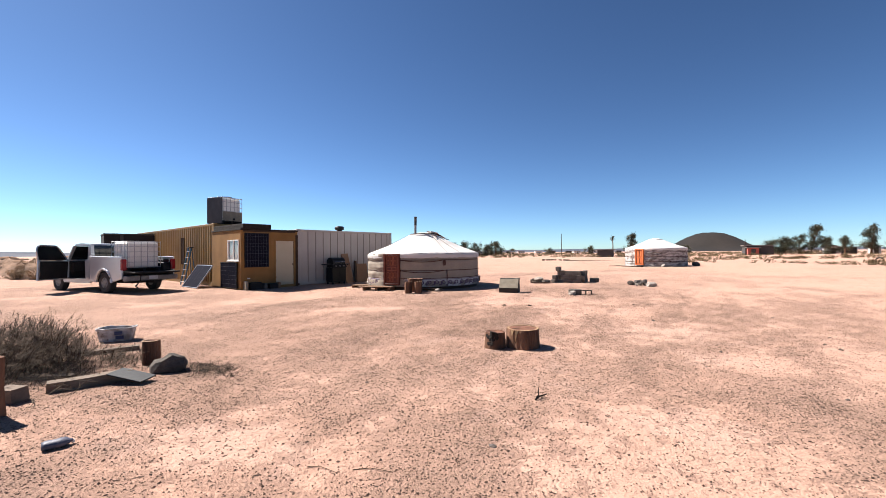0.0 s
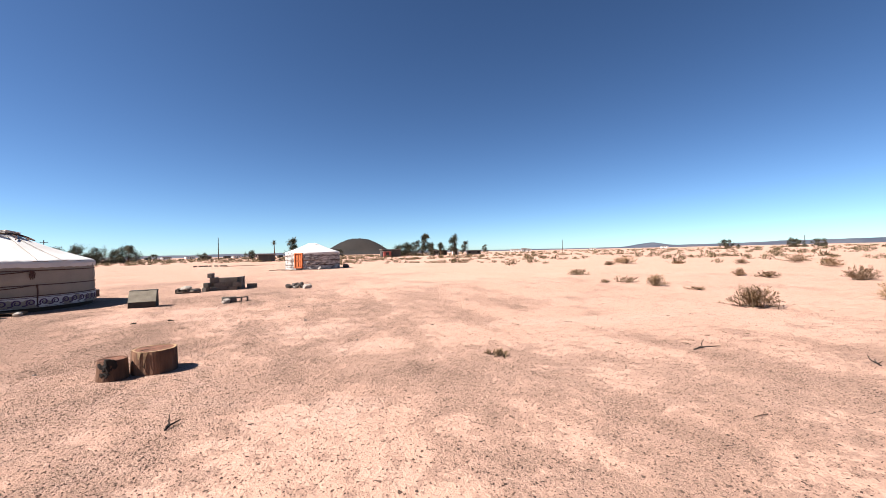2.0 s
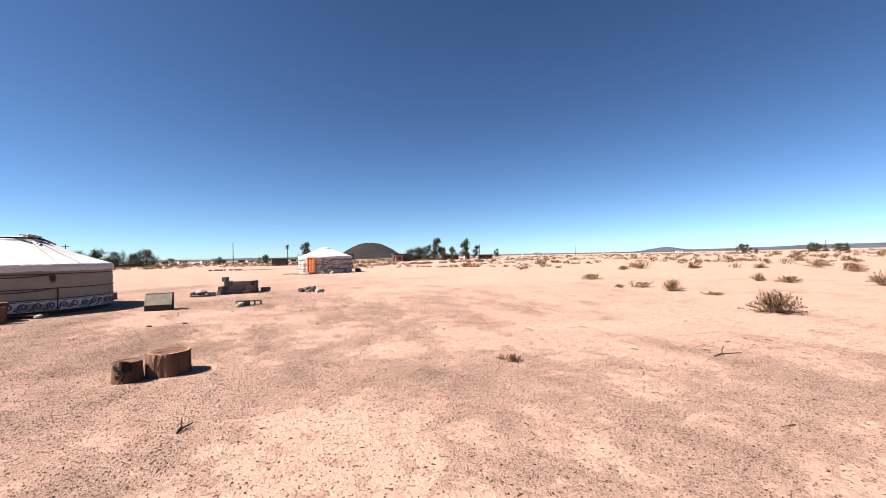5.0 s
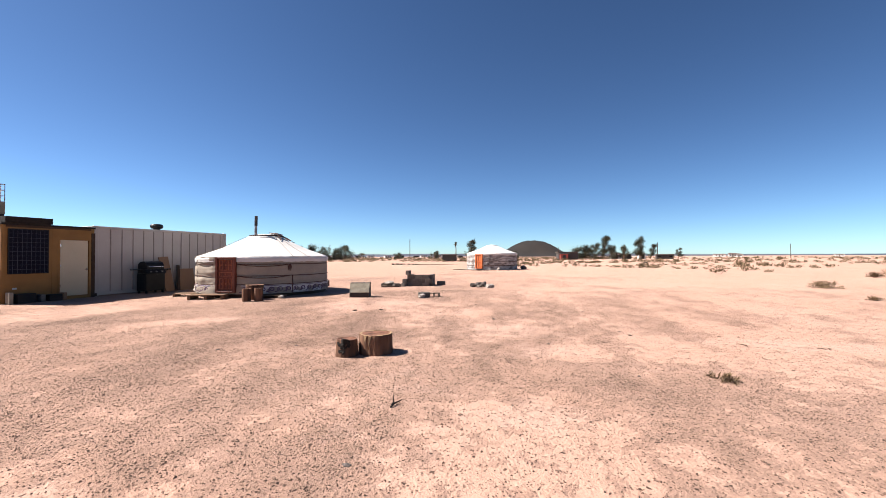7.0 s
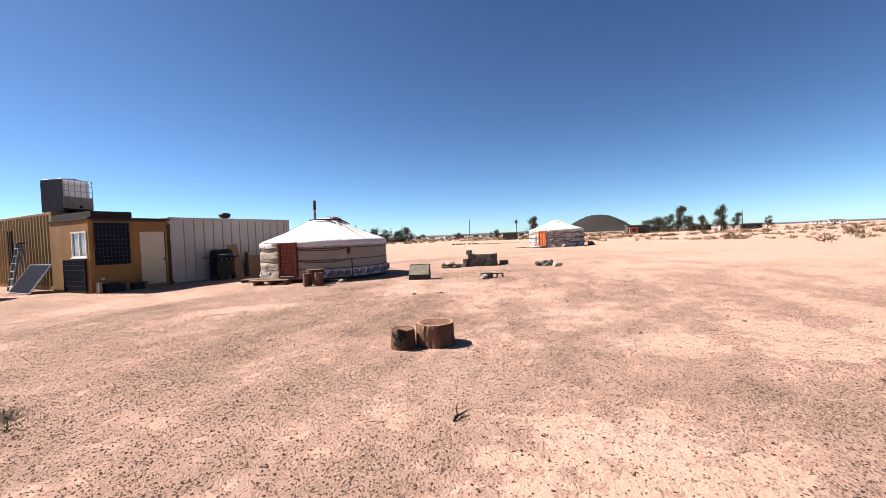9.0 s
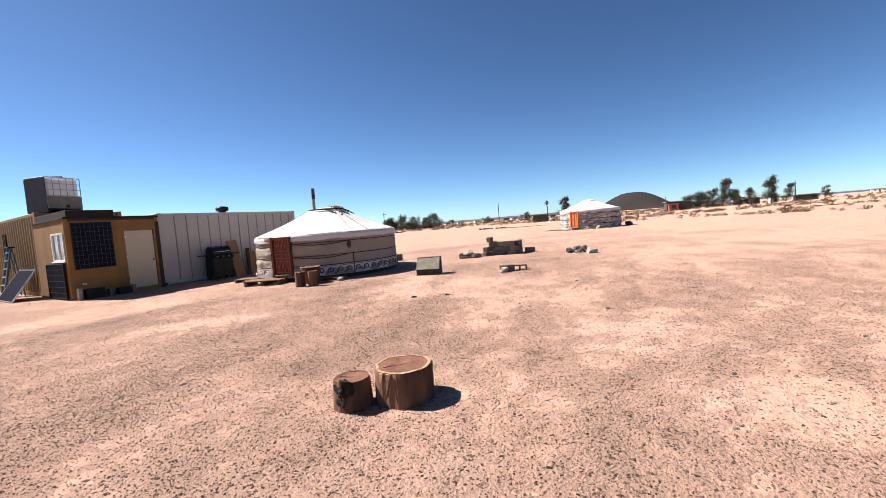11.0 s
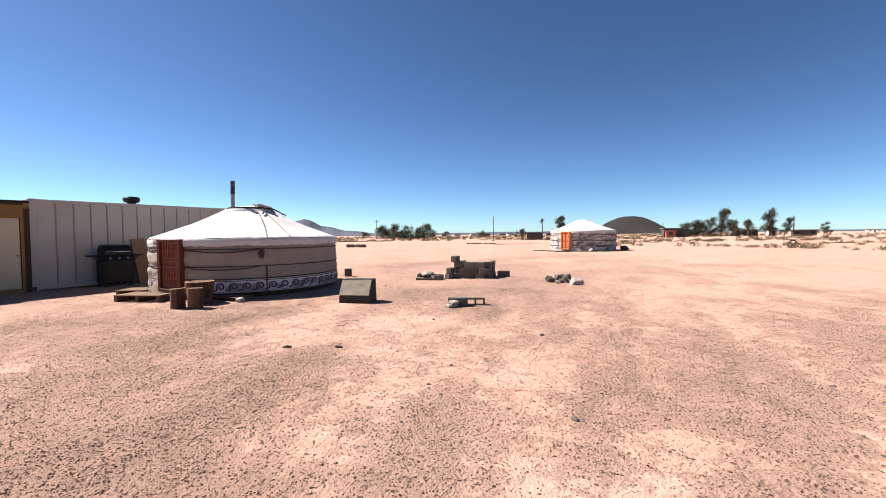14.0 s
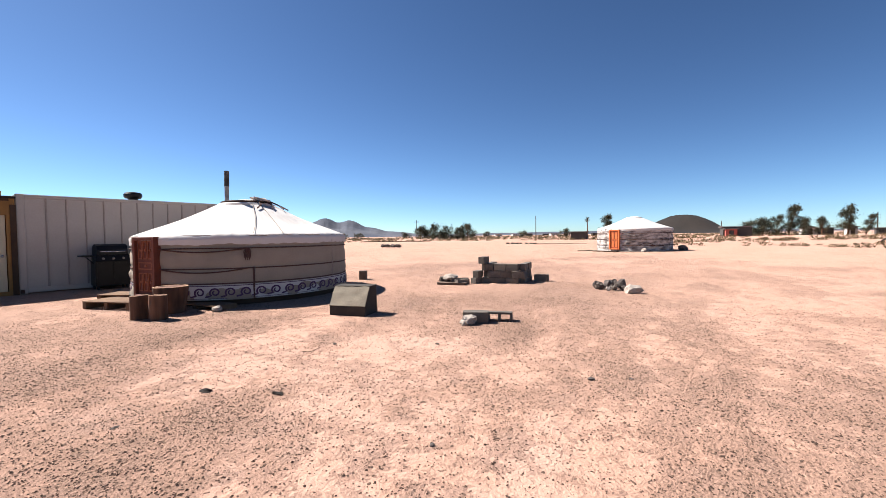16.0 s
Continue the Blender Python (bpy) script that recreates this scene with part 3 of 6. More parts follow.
def cabin():
    c = thing("cabin", "ochre plywood cabin between two shipping containers, with a cream door", "cabin", in_yard(6.92, -0.05))
    W, D, H = 2.46, 2.88, 2.40
    t = 0.1
    # front wall round the door
    part("wall", boxed((0, 0, 0), (1.46, t, H)), TAN_WALL, c)
    part("wall", boxed((1.46, 0, 1.99), (2.30, t, H)), TAN_WALL, c)
    part("wall", boxed((2.30, 0, 0), (W, t, H)), TAN_WALL, c)
    part("wall", boxed((1.46, 0, 0), (2.30, t, 0.10)), TAN_WALL, c)
    # window side wall
    part("wall", boxed((0.0, t, 0), (t, D, 1.17)), TAN_WALL, c)
    part("wall", boxed((0.0, t, 2.02), (t, D, H)), TAN_WALL, c)
    part("wall", boxed((0.0, t, 1.17), (t, 0.16, 2.02)), TAN_WALL, c)
    part("wall", boxed((0.0, 1.20, 1.17), (t, D, 2.02)), TAN_WALL, c)
    part("rear_wall", boxed((t, D - t, 0), (W, D, H)), TAN_WALL, c)
    part("side_wall", boxed((W - t, t, 0), (W, D - t, H)), TAN_WALL, c)
    part("floor", boxed((t, t, 0), (W - t, D - t, 0.1)), RAW_WOOD, c)
    part("roof", boxed((-0.03, -0.05, H), (W + 0.02, D, H + 0.06), bevel=0.008), CHAR, c)
    part("roof_platform", boxed((0.05, -0.09, H + 0.064), (1.22, D - 0.06, H + 0.26), bevel=0.012), CHAR, c, "dark timber platform")
    part("corner_trim", boxed((-0.012, -0.014, 0), (0.07, 0.0, H)), TAN_WALL, c)
    part("corner_trim", boxed((W - 0.09, -0.02, 0), (W + 0.02, 0.0, H - 0.15)), BROWN_TRIM, c)
    part("batten", boxed((1.24, -0.012, 0.0), (1.30, 0.0, H - 0.1)), TAN_WALL, c)
    part("batten", boxed((0.10, -0.016, H - 0.06), (W - 0.1, 0.0, H)), BROWN_TRIM, c)
    d = part("door", boxed((1.475, 0.02, 0.105), (2.285, 0.065, 1.985), bevel=0.006), CREAM_DOOR, c, "closed cream painted door")
    knob = bmesh.new()
    bmesh.ops.create_uvsphere(knob, u_segments=12, v_segments=8, radius=0.035, matrix=Matrix.Translation((2.21, -0.03, 0.98)))
    cyl(knob, (2.21, -0.03, 0.98), (2.21, 0.02, 0.98), 0.014)
    part("door_knob", knob, CHROME, d)
    for k, z in enumerate((0.4, 1.1, 1.75)):
        part("hinge", boxed((1.468, 0.008, z), (1.49, 0.022, z + 0.09)), CHROME, d)
    part("door_frame", box(box(box(bmesh.new(), (1.40, -0.012, 0.1), (1.46, 0.0, 2.05)), (2.30, -0.012, 0.1), (2.36, 0.0, 2.05)), (1.46, -0.012, 1.995), (2.30, 0.0, 2.05)), TAN_WALL, c)
    # sliding window
    w = part("window_frame", box(box(box(box(box(bmesh.new(), (-0.02, 0.16, 1.17), (0.05, 1.20, 1.215)), (-0.02, 0.16, 1.975), (0.05, 1.20, 2.02)), (-0.02, 0.16, 1.215), (0.05, 0.21, 1.975)),
             (-0.02, 1.15, 1.215), (0.05, 1.20, 1.975)), (-0.012, 0.65, 1.215), (0.05, 0.70, 1.975)), WHITE_PLASTIC, c, "white sliding window frame")
    for a in (0.21, 0.70):
        part("pane", boxed((0.018, a, 1.215), (0.024, a + 0.45, 1.975)), PALE_GLASS, w)
    part("curtain", boxed((0.055, 0.66, 1.2), (0.07, 1.15, 1.98)), CURTAIN, w)
    part("window_sill", boxed((-0.06, 0.13, 1.13), (0.0, 1.23, 1.168), bevel=0.006), WHITE_PLASTIC, w)
    for k in range(2):
        part("outlet_box", boxed((0.26 + 0.05 * k, -0.03, 0.42), (0.30 + 0.06 * k, 0.0, 0.47)), PLATE, c)


def solar_panel(name, m, w, h, cols, rows, label, wires=True):
    p = thing(name, label, "solar panel", m)
    part("cell_face", boxed((0.02, -0.012, 0.02), (w - 0.02, 0.016, h - 0.02)), SOLAR, p)
    f = bmesh.new()
    for lo, hi in (((0, -0.02, 0), (w, 0.024, 0.025)), ((0, -0.02, h - 0.025), (w, 0.024, h)), ((0, -0.02, 0.025), (0.025, 0.024, h - 0.025)), ((w - 0.025, -0.02, 0.025), (w, 0.024, h - 0.025))):
        box(f, lo, hi)
    part("frame", f, ALUMINIUM if wires else BLACK_METAL, p)
    g = bmesh.new()
    for i in range(1, cols):
        x = w * i / cols
        box(g, (x - 0.004, -0.015, 0.025), (x + 0.004, -0.0125, h - 0.025))
    for i in range(1, rows):
        z = h * i / rows
        box(g, (0.025, -0.0157, z - 0.004), (w - 0.025, -0.0132, z + 0.004))
    part("cell_grid", g, SOLAR_LINE, p)
    return p


def tote(name, m, label, wrapped=False, size=1.0, tall=0.0):
    """A caged intermediate bulk container on its pallet; origin at the middle of its foot."""
    t = thing(name, label, "water tank", m)
    w, d, h = 0.60 * size, 0.50 * size, 1.16 * (0.5 + 0.5 * size) + tall
    pal = bmesh.new()
    for x in (-w + 0.05, 0, w - 0.05):
        box(pal, (x - 0.05, -d, 0.0), (x + 0.05, d, 0.10))
    box(pal, (-w, -d, 0.10), (w, d, 0.14))
    part("pallet", pal, DARK_TRIM, t)
    bot = boxed((-w + 0.03, -d + 0.03, 0.14), (w - 0.03, d - 0.03, h - 0.03), bevel=0.07)
    b = part("bottle", bot, WHITE_PLASTIC, t, "translucent white plastic bottle")
    part("cap", cyl(bmesh.new(), (0, 0, h - 0.03), (0, 0, h + 0.03), 0.10, seg=16), DARK_TRIM, b)
    cage = bmesh.new()
    for i in range(6):
        z = 0.16 + (h - 0.18) * i / 5
        for x in (-w, w):
            cyl(cage, (x, -d, z), (x, d, z), 0.011, seg=6)
        for y in (-d, d):
            cyl(cage, (-w, y, z), (w, y, z), 0.011, seg=6)
    for i in range(6):
        x = -w + 2 * w * i / 5
        for y in (-d, d):
            cyl(cage, (x, y, 0.14), (x, y, h), 0.012, seg=6)
        y = -d + 2 * d * i / 5
        for xx in (-w, w):
            cyl(cage, (xx, y, 0.14), (xx, y, h), 0.012, seg=6)
    for y in (-0.2, 0.2):
        cyl(cage, (-w, y, h), (w, y, h), 0.012, seg=6)
    part("cage", cage, CAGE, t)
    part("valve", cyl(bmesh.new(), (0.05, -d - 0.06, 0.22), (0.05, -d + 0.05, 0.22), 0.05, seg=12), DARK_TRIM, t)
    if wrapped:
        part("tarp", boxed((-w - 0.03, -d - 0.01, 0.02), (-w - 0.012, d + 0.02, h - 0.04)), GREY_SHEET, t, "black sheet wrapped over one side")
        part("tarp", boxed((-w - 0.03, d + 0.015, 0.02), (w + 0.01, d + 0.03, h - 0.10)), DARK_TARP, t)
        part("lower_sheet", boxed((-w, -d - 0.022, 0.14), (w, -d - 0.014, 0.56)), CRATE, t, "grey sheet over the lower half")
        part("filler_pipe", cyl(bmesh.new(), (-0.3, 0.1, h + 0.02), (0.25, -0.1, h + 0.06), 0.035, seg=8), DARK_TRIM, t)
    return t


def stepladder():
    l = thing("stepladder", "blue folding stepladder leaning by the ochre container", "ladder", in_yard(6.42, 5.0, 0, 0, 0, 0))
    for y in (-0.24, 0.24):
        part("rail", tube(bmesh.new(), [(0, y, 0), (0.32, y * 0.75, 1.75)], 0.035, 5), LADDER_BLUE, l)
        part("rear_rail", tube(bmesh.new(), [(0.52, y, 0), (0.34, y * 0.75, 1.75)], 0.022, 5), LADDER_BLUE, l)
    for i in range(6):
        k = (i + 0.6) / 6.2
        part("step", boxed((0.32 * k - 0.05, -0.24 + 0.06 * k, 1.75 * k - 0.015), (0.32 * k + 0.05, 0.24 - 0.06 * k, 1.75 * k + 0.015)), ALUMINIUM, l)
    part("top_cap", boxed((0.24, -0.22, 1.74), (0.42, 0.22, 1.79), bevel=0.01), DARK_TRIM, l)


def grill():
    g = thing("barbecue_grill", "black gas barbecue grill with closed lid and side shelves", "grill", in_yard(11.15, -0.42))
    part("cabinet", boxed((-0.38, -0.25, 0.10), (0.38, 0.25, 0.78), bevel=0.012), BLACK_METAL, g)
    part("cabinet_door", boxed((-0.35, -0.265, 0.14), (-0.01, -0.252, 0.72)), BLACK_METAL, g)
    part("cabinet_door", boxed((0.01, -0.265, 0.14), (0.35, -0.252, 0.72)), BLACK_METAL, g)
    p = part("control_panel", prism(bmesh.new(), [(-0.32, 0.78), (-0.25, 0.92), (-0.2, 0.92), (-0.2, 0.78)], -0.38, 0.38), BLACK_METAL, g, m=pose(0, 0, 0, 0, 0, 90))
    for x in (-0.22, 0.0, 0.22):
        part("knob", cyl(bmesh.new(), (x, -0.33, 0.84), (x, -0.28, 0.85), 0.028), PIPE, g)
    part("firebox", boxed((-0.36, -0.24, 0.782), (0.36, 0.25, 0.94), bevel=0.015), BLACK_METAL, g)
    lid = bmesh.new()
    prof = [(-0.25, 0.945), (-0.24, 1.08), (-0.17, 1.19), (-0.05, 1.235), (0.12, 1.22), (0.24, 1.12), (0.26, 0.945)]
    prism(lid, prof, -0.34, 0.34)
    l = part("lid", lid, BLACK_METAL, g, m=pose(0, 0, 0, 0, 0, 90))
    l.matrix_basis = Matrix(((0, 1, 0, 0), (1, 0, 0, 0), (0, 0, 1, 0), (0, 0, 0, 1)))
    p.matrix_basis = l.matrix_basis
    h = bmesh.new()
    cyl(h, (-0.28, -0.29, 1.03), (0.28, -0.29, 1.03), 0.014)
    for x in (-0.26, 0.26):
        cyl(h, (x, -0.29, 1.03), (x, -0.23, 1.03), 0.012)
    part("lid_handle", h, CHROME, g)
    for s in (-1, 1):
        part("side_shelf", boxed((s * 0.39, -0.22, 0.90), (s * 0.66, 0.22, 0.94), bevel=0.01), BLACK_METAL, g)
        br = bmesh.new()
        cyl(br, (s * 0.39, -0.15, 0.72), (s * 0.56, -0.15, 0.90), 0.012, seg=6)
        part("shelf_bracket", br, BLACK_METAL, g)
        for y in (-0.2, 0.2):
            part("caster", cyl(bmesh.new(), (s * 0.32 - 0.02, y, 0.05), (s * 0.32 + 0.02, y, 0.05), 0.05), RUBBER, g)
            part("caster_leg", boxed((s * 0.32 - 0.012, y - 0.02, 0.05), (s * 0.32 + 0.012, y + 0.02, 0.102)), BLACK_METAL, g)


white_container()
roof_vent()
tan_container()
cabin()
solar_panel("solar_panel", in_yard(7.06, -0.075, 0.89), 1.0, 1.40, 9, 10, "dark gridded solar panel fixed to the ochre cabin wall", wires=False)
solar_panel("solar_panel", in_yard(6.86, 1.72, 0.04, 0, 0, -90), 1.55, 1.06, 2, 6, "dark solar panel standing under the cabin window", wires=False)
# local x along -v, so the panel's face looks out from the container side
lean = YARD @ Matrix.Translation((6.08, 3.93, 0.02)) @ Matrix.Rotation(radians(-90), 4, "Z") @ Matrix.Rotation(radians(-34), 4, "X")
solar_panel("solar_panel", lean, 1.75, 1.13, 6, 1, "framed solar panel leaning against the ochre container")
tote("water_tank", in_yard(7.76, 3.52, 2.84, 0, 0, 19), "caged white water tank with black sheeting on the container roof", wrapped=True, size=0.9, tall=0.13)
stepladder()
grill()


def plain(name, bm, material, m, label, category, group="", kind=""):
    ob = part(name, bm, material, None, "", m)
    return tagged(ob, label, category, group, kind)


def board(name, size, material, m, label, category="board", group=""):
    sx, sy, sz = size
    bm = boxed((-sx / 2, -sy / 2, 0), (sx / 2, sy / 2, sz))
    bmesh.ops.subdivide_edges(bm, edges=bm.edges[:], cuts=3, use_grid_fill=True)
    for v in bm.verts:
        v.co += Vector((noise.noise(v.co * 3 + Vector((sx, 0, 0))), noise.noise(v.co * 3 + Vector((0, 9, sy))), noise.noise(v.co * 3 + Vector((5, 0, 3))))) * min(sx, sy, sz) * 0.12
    return plain(name, bm, material, m, label, category, group)


board("leaning_board", (0.40, 0.03, 1.45), RAW_WOOD, in_yard(12.02, -0.33, 0, -13, 0, 0) @ pose(0, 0, 0, 0, -4, 0), "brown timber board leaning against the white container")
board("leaning_board", (0.12, 0.04, 1.10), BROWN_TRIM, in_yard(12.38, -0.33, 0, -15, 0, 0) @ pose(0, 0, 0, 0, 9, 0), "dark brown plank leaning against the white container")
board("leaning_board", (0.75, 0.03, 0.92), RAW_WOOD, in_yard(12.85, -0.26, 0, -12, 0, 0), "low brown board leaning against the white container")
for u_, w_, h_, mt_ in ((7.02, 0.10, 0.36, CRATE), (7.38, 0.46, 0.30, DARK_TRIM), (7.78, 0.12, 0.24, BLOCK), (8.12, 0.34, 0.22, DARK_TRIM), (8.36, 0.10, 0.26, RAW_WOOD)):
    plain("storage_box", boxed((-w_ / 2, -0.12, 0), (w_ / 2, 0.12, h_), bevel=0.012), mt_, in_yard(u_, -0.28, -0.01, 0, 0, u_ * 17 % 9 - 4), "small dark box standing against the cabin foot" if mt_ is DARK_TRIM else "short weathered block standing by the cabin foot", "box")


# ---- yurts ----
def yurt_wall(R, z0, z1, ropes, amp, seed, puff):
    bm = bmesh.new()
    seg, rows = 220, 26
    grid = []
    for i in range(rows + 1):
        z = z0 + (z1 - z0) * i / rows
        gap = min(abs(z - r) for r in ropes)
        ring = []
        for k in range(seg):
            a = 2 * math.pi * k / seg
            q = Vector((math.cos(a) * 3.5, math.sin(a) * 3.5, z * 3.0 + seed))
            deg = (math.degrees(a) + 180) % 360 - 180
            p = puff if -150 < deg < -100 else 1.0
            r = R + amp * p * (0.6 * noise.noise(q) + 0.5 * noise.noise(q * 2.7)) + p * min(gap, 0.12) * 0.16 + 0.03 * (1 - i / rows)
            ring.append(bm.verts.new((r * math.cos(a), r * math.sin(a), z)))
        grid.append(ring)
    for s, t in zip(grid, grid[1:]):
        for k in range(seg):
            bm.faces.new((s[k], s[(k + 1) % seg], t[(k + 1) % seg], t[k]))
    return bm


def yurt_roof(R, eave, crown_r, crown_z, drop, seed):
    bm = bmesh.new()
    seg, rows = 220, 22
    grid = []
    prof = [(R + 0.045, eave - drop, 1), (R + 0.05, eave - drop * 0.5, 1), (R + 0.055, eave - 0.03, 0.5), (R + 0.0, eave + 0.035, 0)]
    for i in range(1, rows + 1):
        k = i / rows
        prof.append((R + (crown_r - R) * k, eave + 0.035 + (crown_z - eave - 0.035) * (k - 0.06 * math.sin(math.pi * k)), 0))
    for r0, z, skirt in prof:
        ring = []
        for j in range(seg):
            a = 2 * math.pi * j / seg
            q = Vector((math.cos(a) * 4, math.sin(a) * 4, seed))
            w = noise.noise(q * 1.6)
            fade = (r0 - crown_r) / (R - crown_r)
            r = r0 + skirt * 0.02 * noise.noise(q * 5)
            zz = z + skirt * (0.016 * w if z < eave - drop * 0.8 else 0) + 0.012 * fade * math.cos(a * 60) * (0.5 + 0.5 * w) + 0.02 * noise.noise(Vector((r0 * math.cos(a) * 1.3, r0 * math.sin(a) * 1.3, seed)))
            ring.append(bm.verts.new((r * math.cos(a), r * math.sin(a), zz)))
        grid.append(ring)
    for s, t in zip(grid, grid[1:]):
        for j in range(seg):
            bm.faces.new((s[j], s[(j + 1) % seg], t[(j + 1) % seg], t[j]))
    return bm


def arc(R, z, a0, a1, n, sag=0.0):
    out = []
    for i in range(n + 1):
        k = i / n
        a = radians(a0 + (a1 - a0) * k)
        out.append((R * math.cos(a), R * math.sin(a), z - sag * 4 * k * (1 - k) + 0.006 * noise.noise(Vector((a * 4, z, 0)))))
    return out


def yurt_door(yurt, R, mid, width, z0, z1, wood, carve, fancy):
    """A carved door set in its frame; local x across, y out of the wall."""
    M = pose(0, 0, 0, 0, 0, mid) @ Matrix.Translation((R * math.cos(width / 2 / R), 0, 0)) @ pose(0, 0, 0, 0, 0, 90)
    h, w = z1 - z0, width
    fr = bmesh.new()
    for lo, hi in (((-w / 2 - 0.02, -0.10, z0), (-w / 2 + 0.06, 0.08, z1)), ((w / 2 - 0.06, -0.10, z0), (w / 2 + 0.02, 0.08, z1)), ((-w / 2 + 0.06, -0.10, z1 - 0.07), (w / 2 - 0.06, 0.08, z1)), ((-w / 2 + 0.06, -0.12, z0), (w / 2 - 0.06, 0.08, z0 + 0.06))):
        box(fr, lo, hi, bevel=0.006)
    part("door_frame", fr, wood, yurt, m=M)
    d = part("door", boxed((-w / 2 + 0.065, -0.045, z0 + 0.065), (w / 2 - 0.065, 0.02, z1 - 0.075)), wood, yurt, "closed carved door", m=M)
    cols = 3 if fancy else 2
    x0, x1 = -w / 2 + 0.10, w / 2 - 0.10
    levels = ((0.10, 0.40), (0.46, 0.58), (0.63, 0.93)) if fancy else ((0.10, 0.46), (0.52, 0.93))
    for li, (a, b) in enumerate(levels):
        n = 1 if fancy and li == 1 else cols
        for i in range(n):
            xa = x0 + (x1 - x0) * i / n + 0.015
            xb = x0 + (x1 - x0) * (i + 1) / n - 0.015
            za, zb = z0 + h * a, z0 + h * b
            p = bmesh.new()
            for lo, hi in (((xa, -0.062, za), (xa + 0.02, -0.046, zb)), ((xb - 0.02, -0.062, za), (xb, -0.046, zb)), ((xa + 0.02, -0.062, za), (xb - 0.02, -0.046, za + 0.02)), ((xa + 0.02, -0.062, zb - 0.02), (xb - 0.02, -0.046, zb))):
                box(p, lo, hi)
            part("moulding", p, carve, d)
            if fancy:
                cxm, czm = (xa + xb) / 2, (za + zb) / 2
                part("carved_boss", lathe(bmesh.new(), [(0.03, 0), (0.026, 0.012), (0.01, 0.016)], 10), carve, d, m=Matrix.Translation((cxm, -0.047, czm)) @ pose(0, 0, 0, 90, 0, 0))
    # M turns local -y outwards
    return d


def scroll_motif(R):
    """One running-wave scroll of the printed hem band, 0.4 m long, bent to the wall."""
    bm = bmesh.new()
    line = [(-0.165 + 0.03 * i, -0.088 + 0.006 * i, 0.016) for i in range(4)]
    for i in range(24):
        a, r = radians(222 - 470 * i / 23), 0.092 - 0.062 * i / 23
        line.append((0.02 + r * 1.1 * math.cos(a), r * math.sin(a), 0.018 - 0.006 * i / 23))
    prev = None
    for i, (s, z, w) in enumerate(line):
        s0, z0, _ = line[max(i - 1, 0)]
        s1, z1, _ = line[min(i + 1, len(line) - 1)]
        d = math.hypot(s1 - s0, z1 - z0) or 1
        nx, nz = -(z1 - z0) / d, (s1 - s0) / d
        pair = []
        for sg in (1, -1):
            ss, zz = s + sg * nx * w, z + sg * nz * w
            pair.append(bm.verts.new((R * math.cos(ss / R), R * math.sin(ss / R), zz)))
        if prev:
            bm.faces.new((prev[0], prev[1], pair[1], pair[0]))
        prev = pair
    got = bmesh.ops.extrude_face_region(bm, geom=bm.faces[:])
    for v in got["geom"]:
        if isinstance(v, bmesh.types.BMVert):
            v.co.x *= (R - 0.006) / R
            v.co.y *= (R - 0.006) / R
    return bm


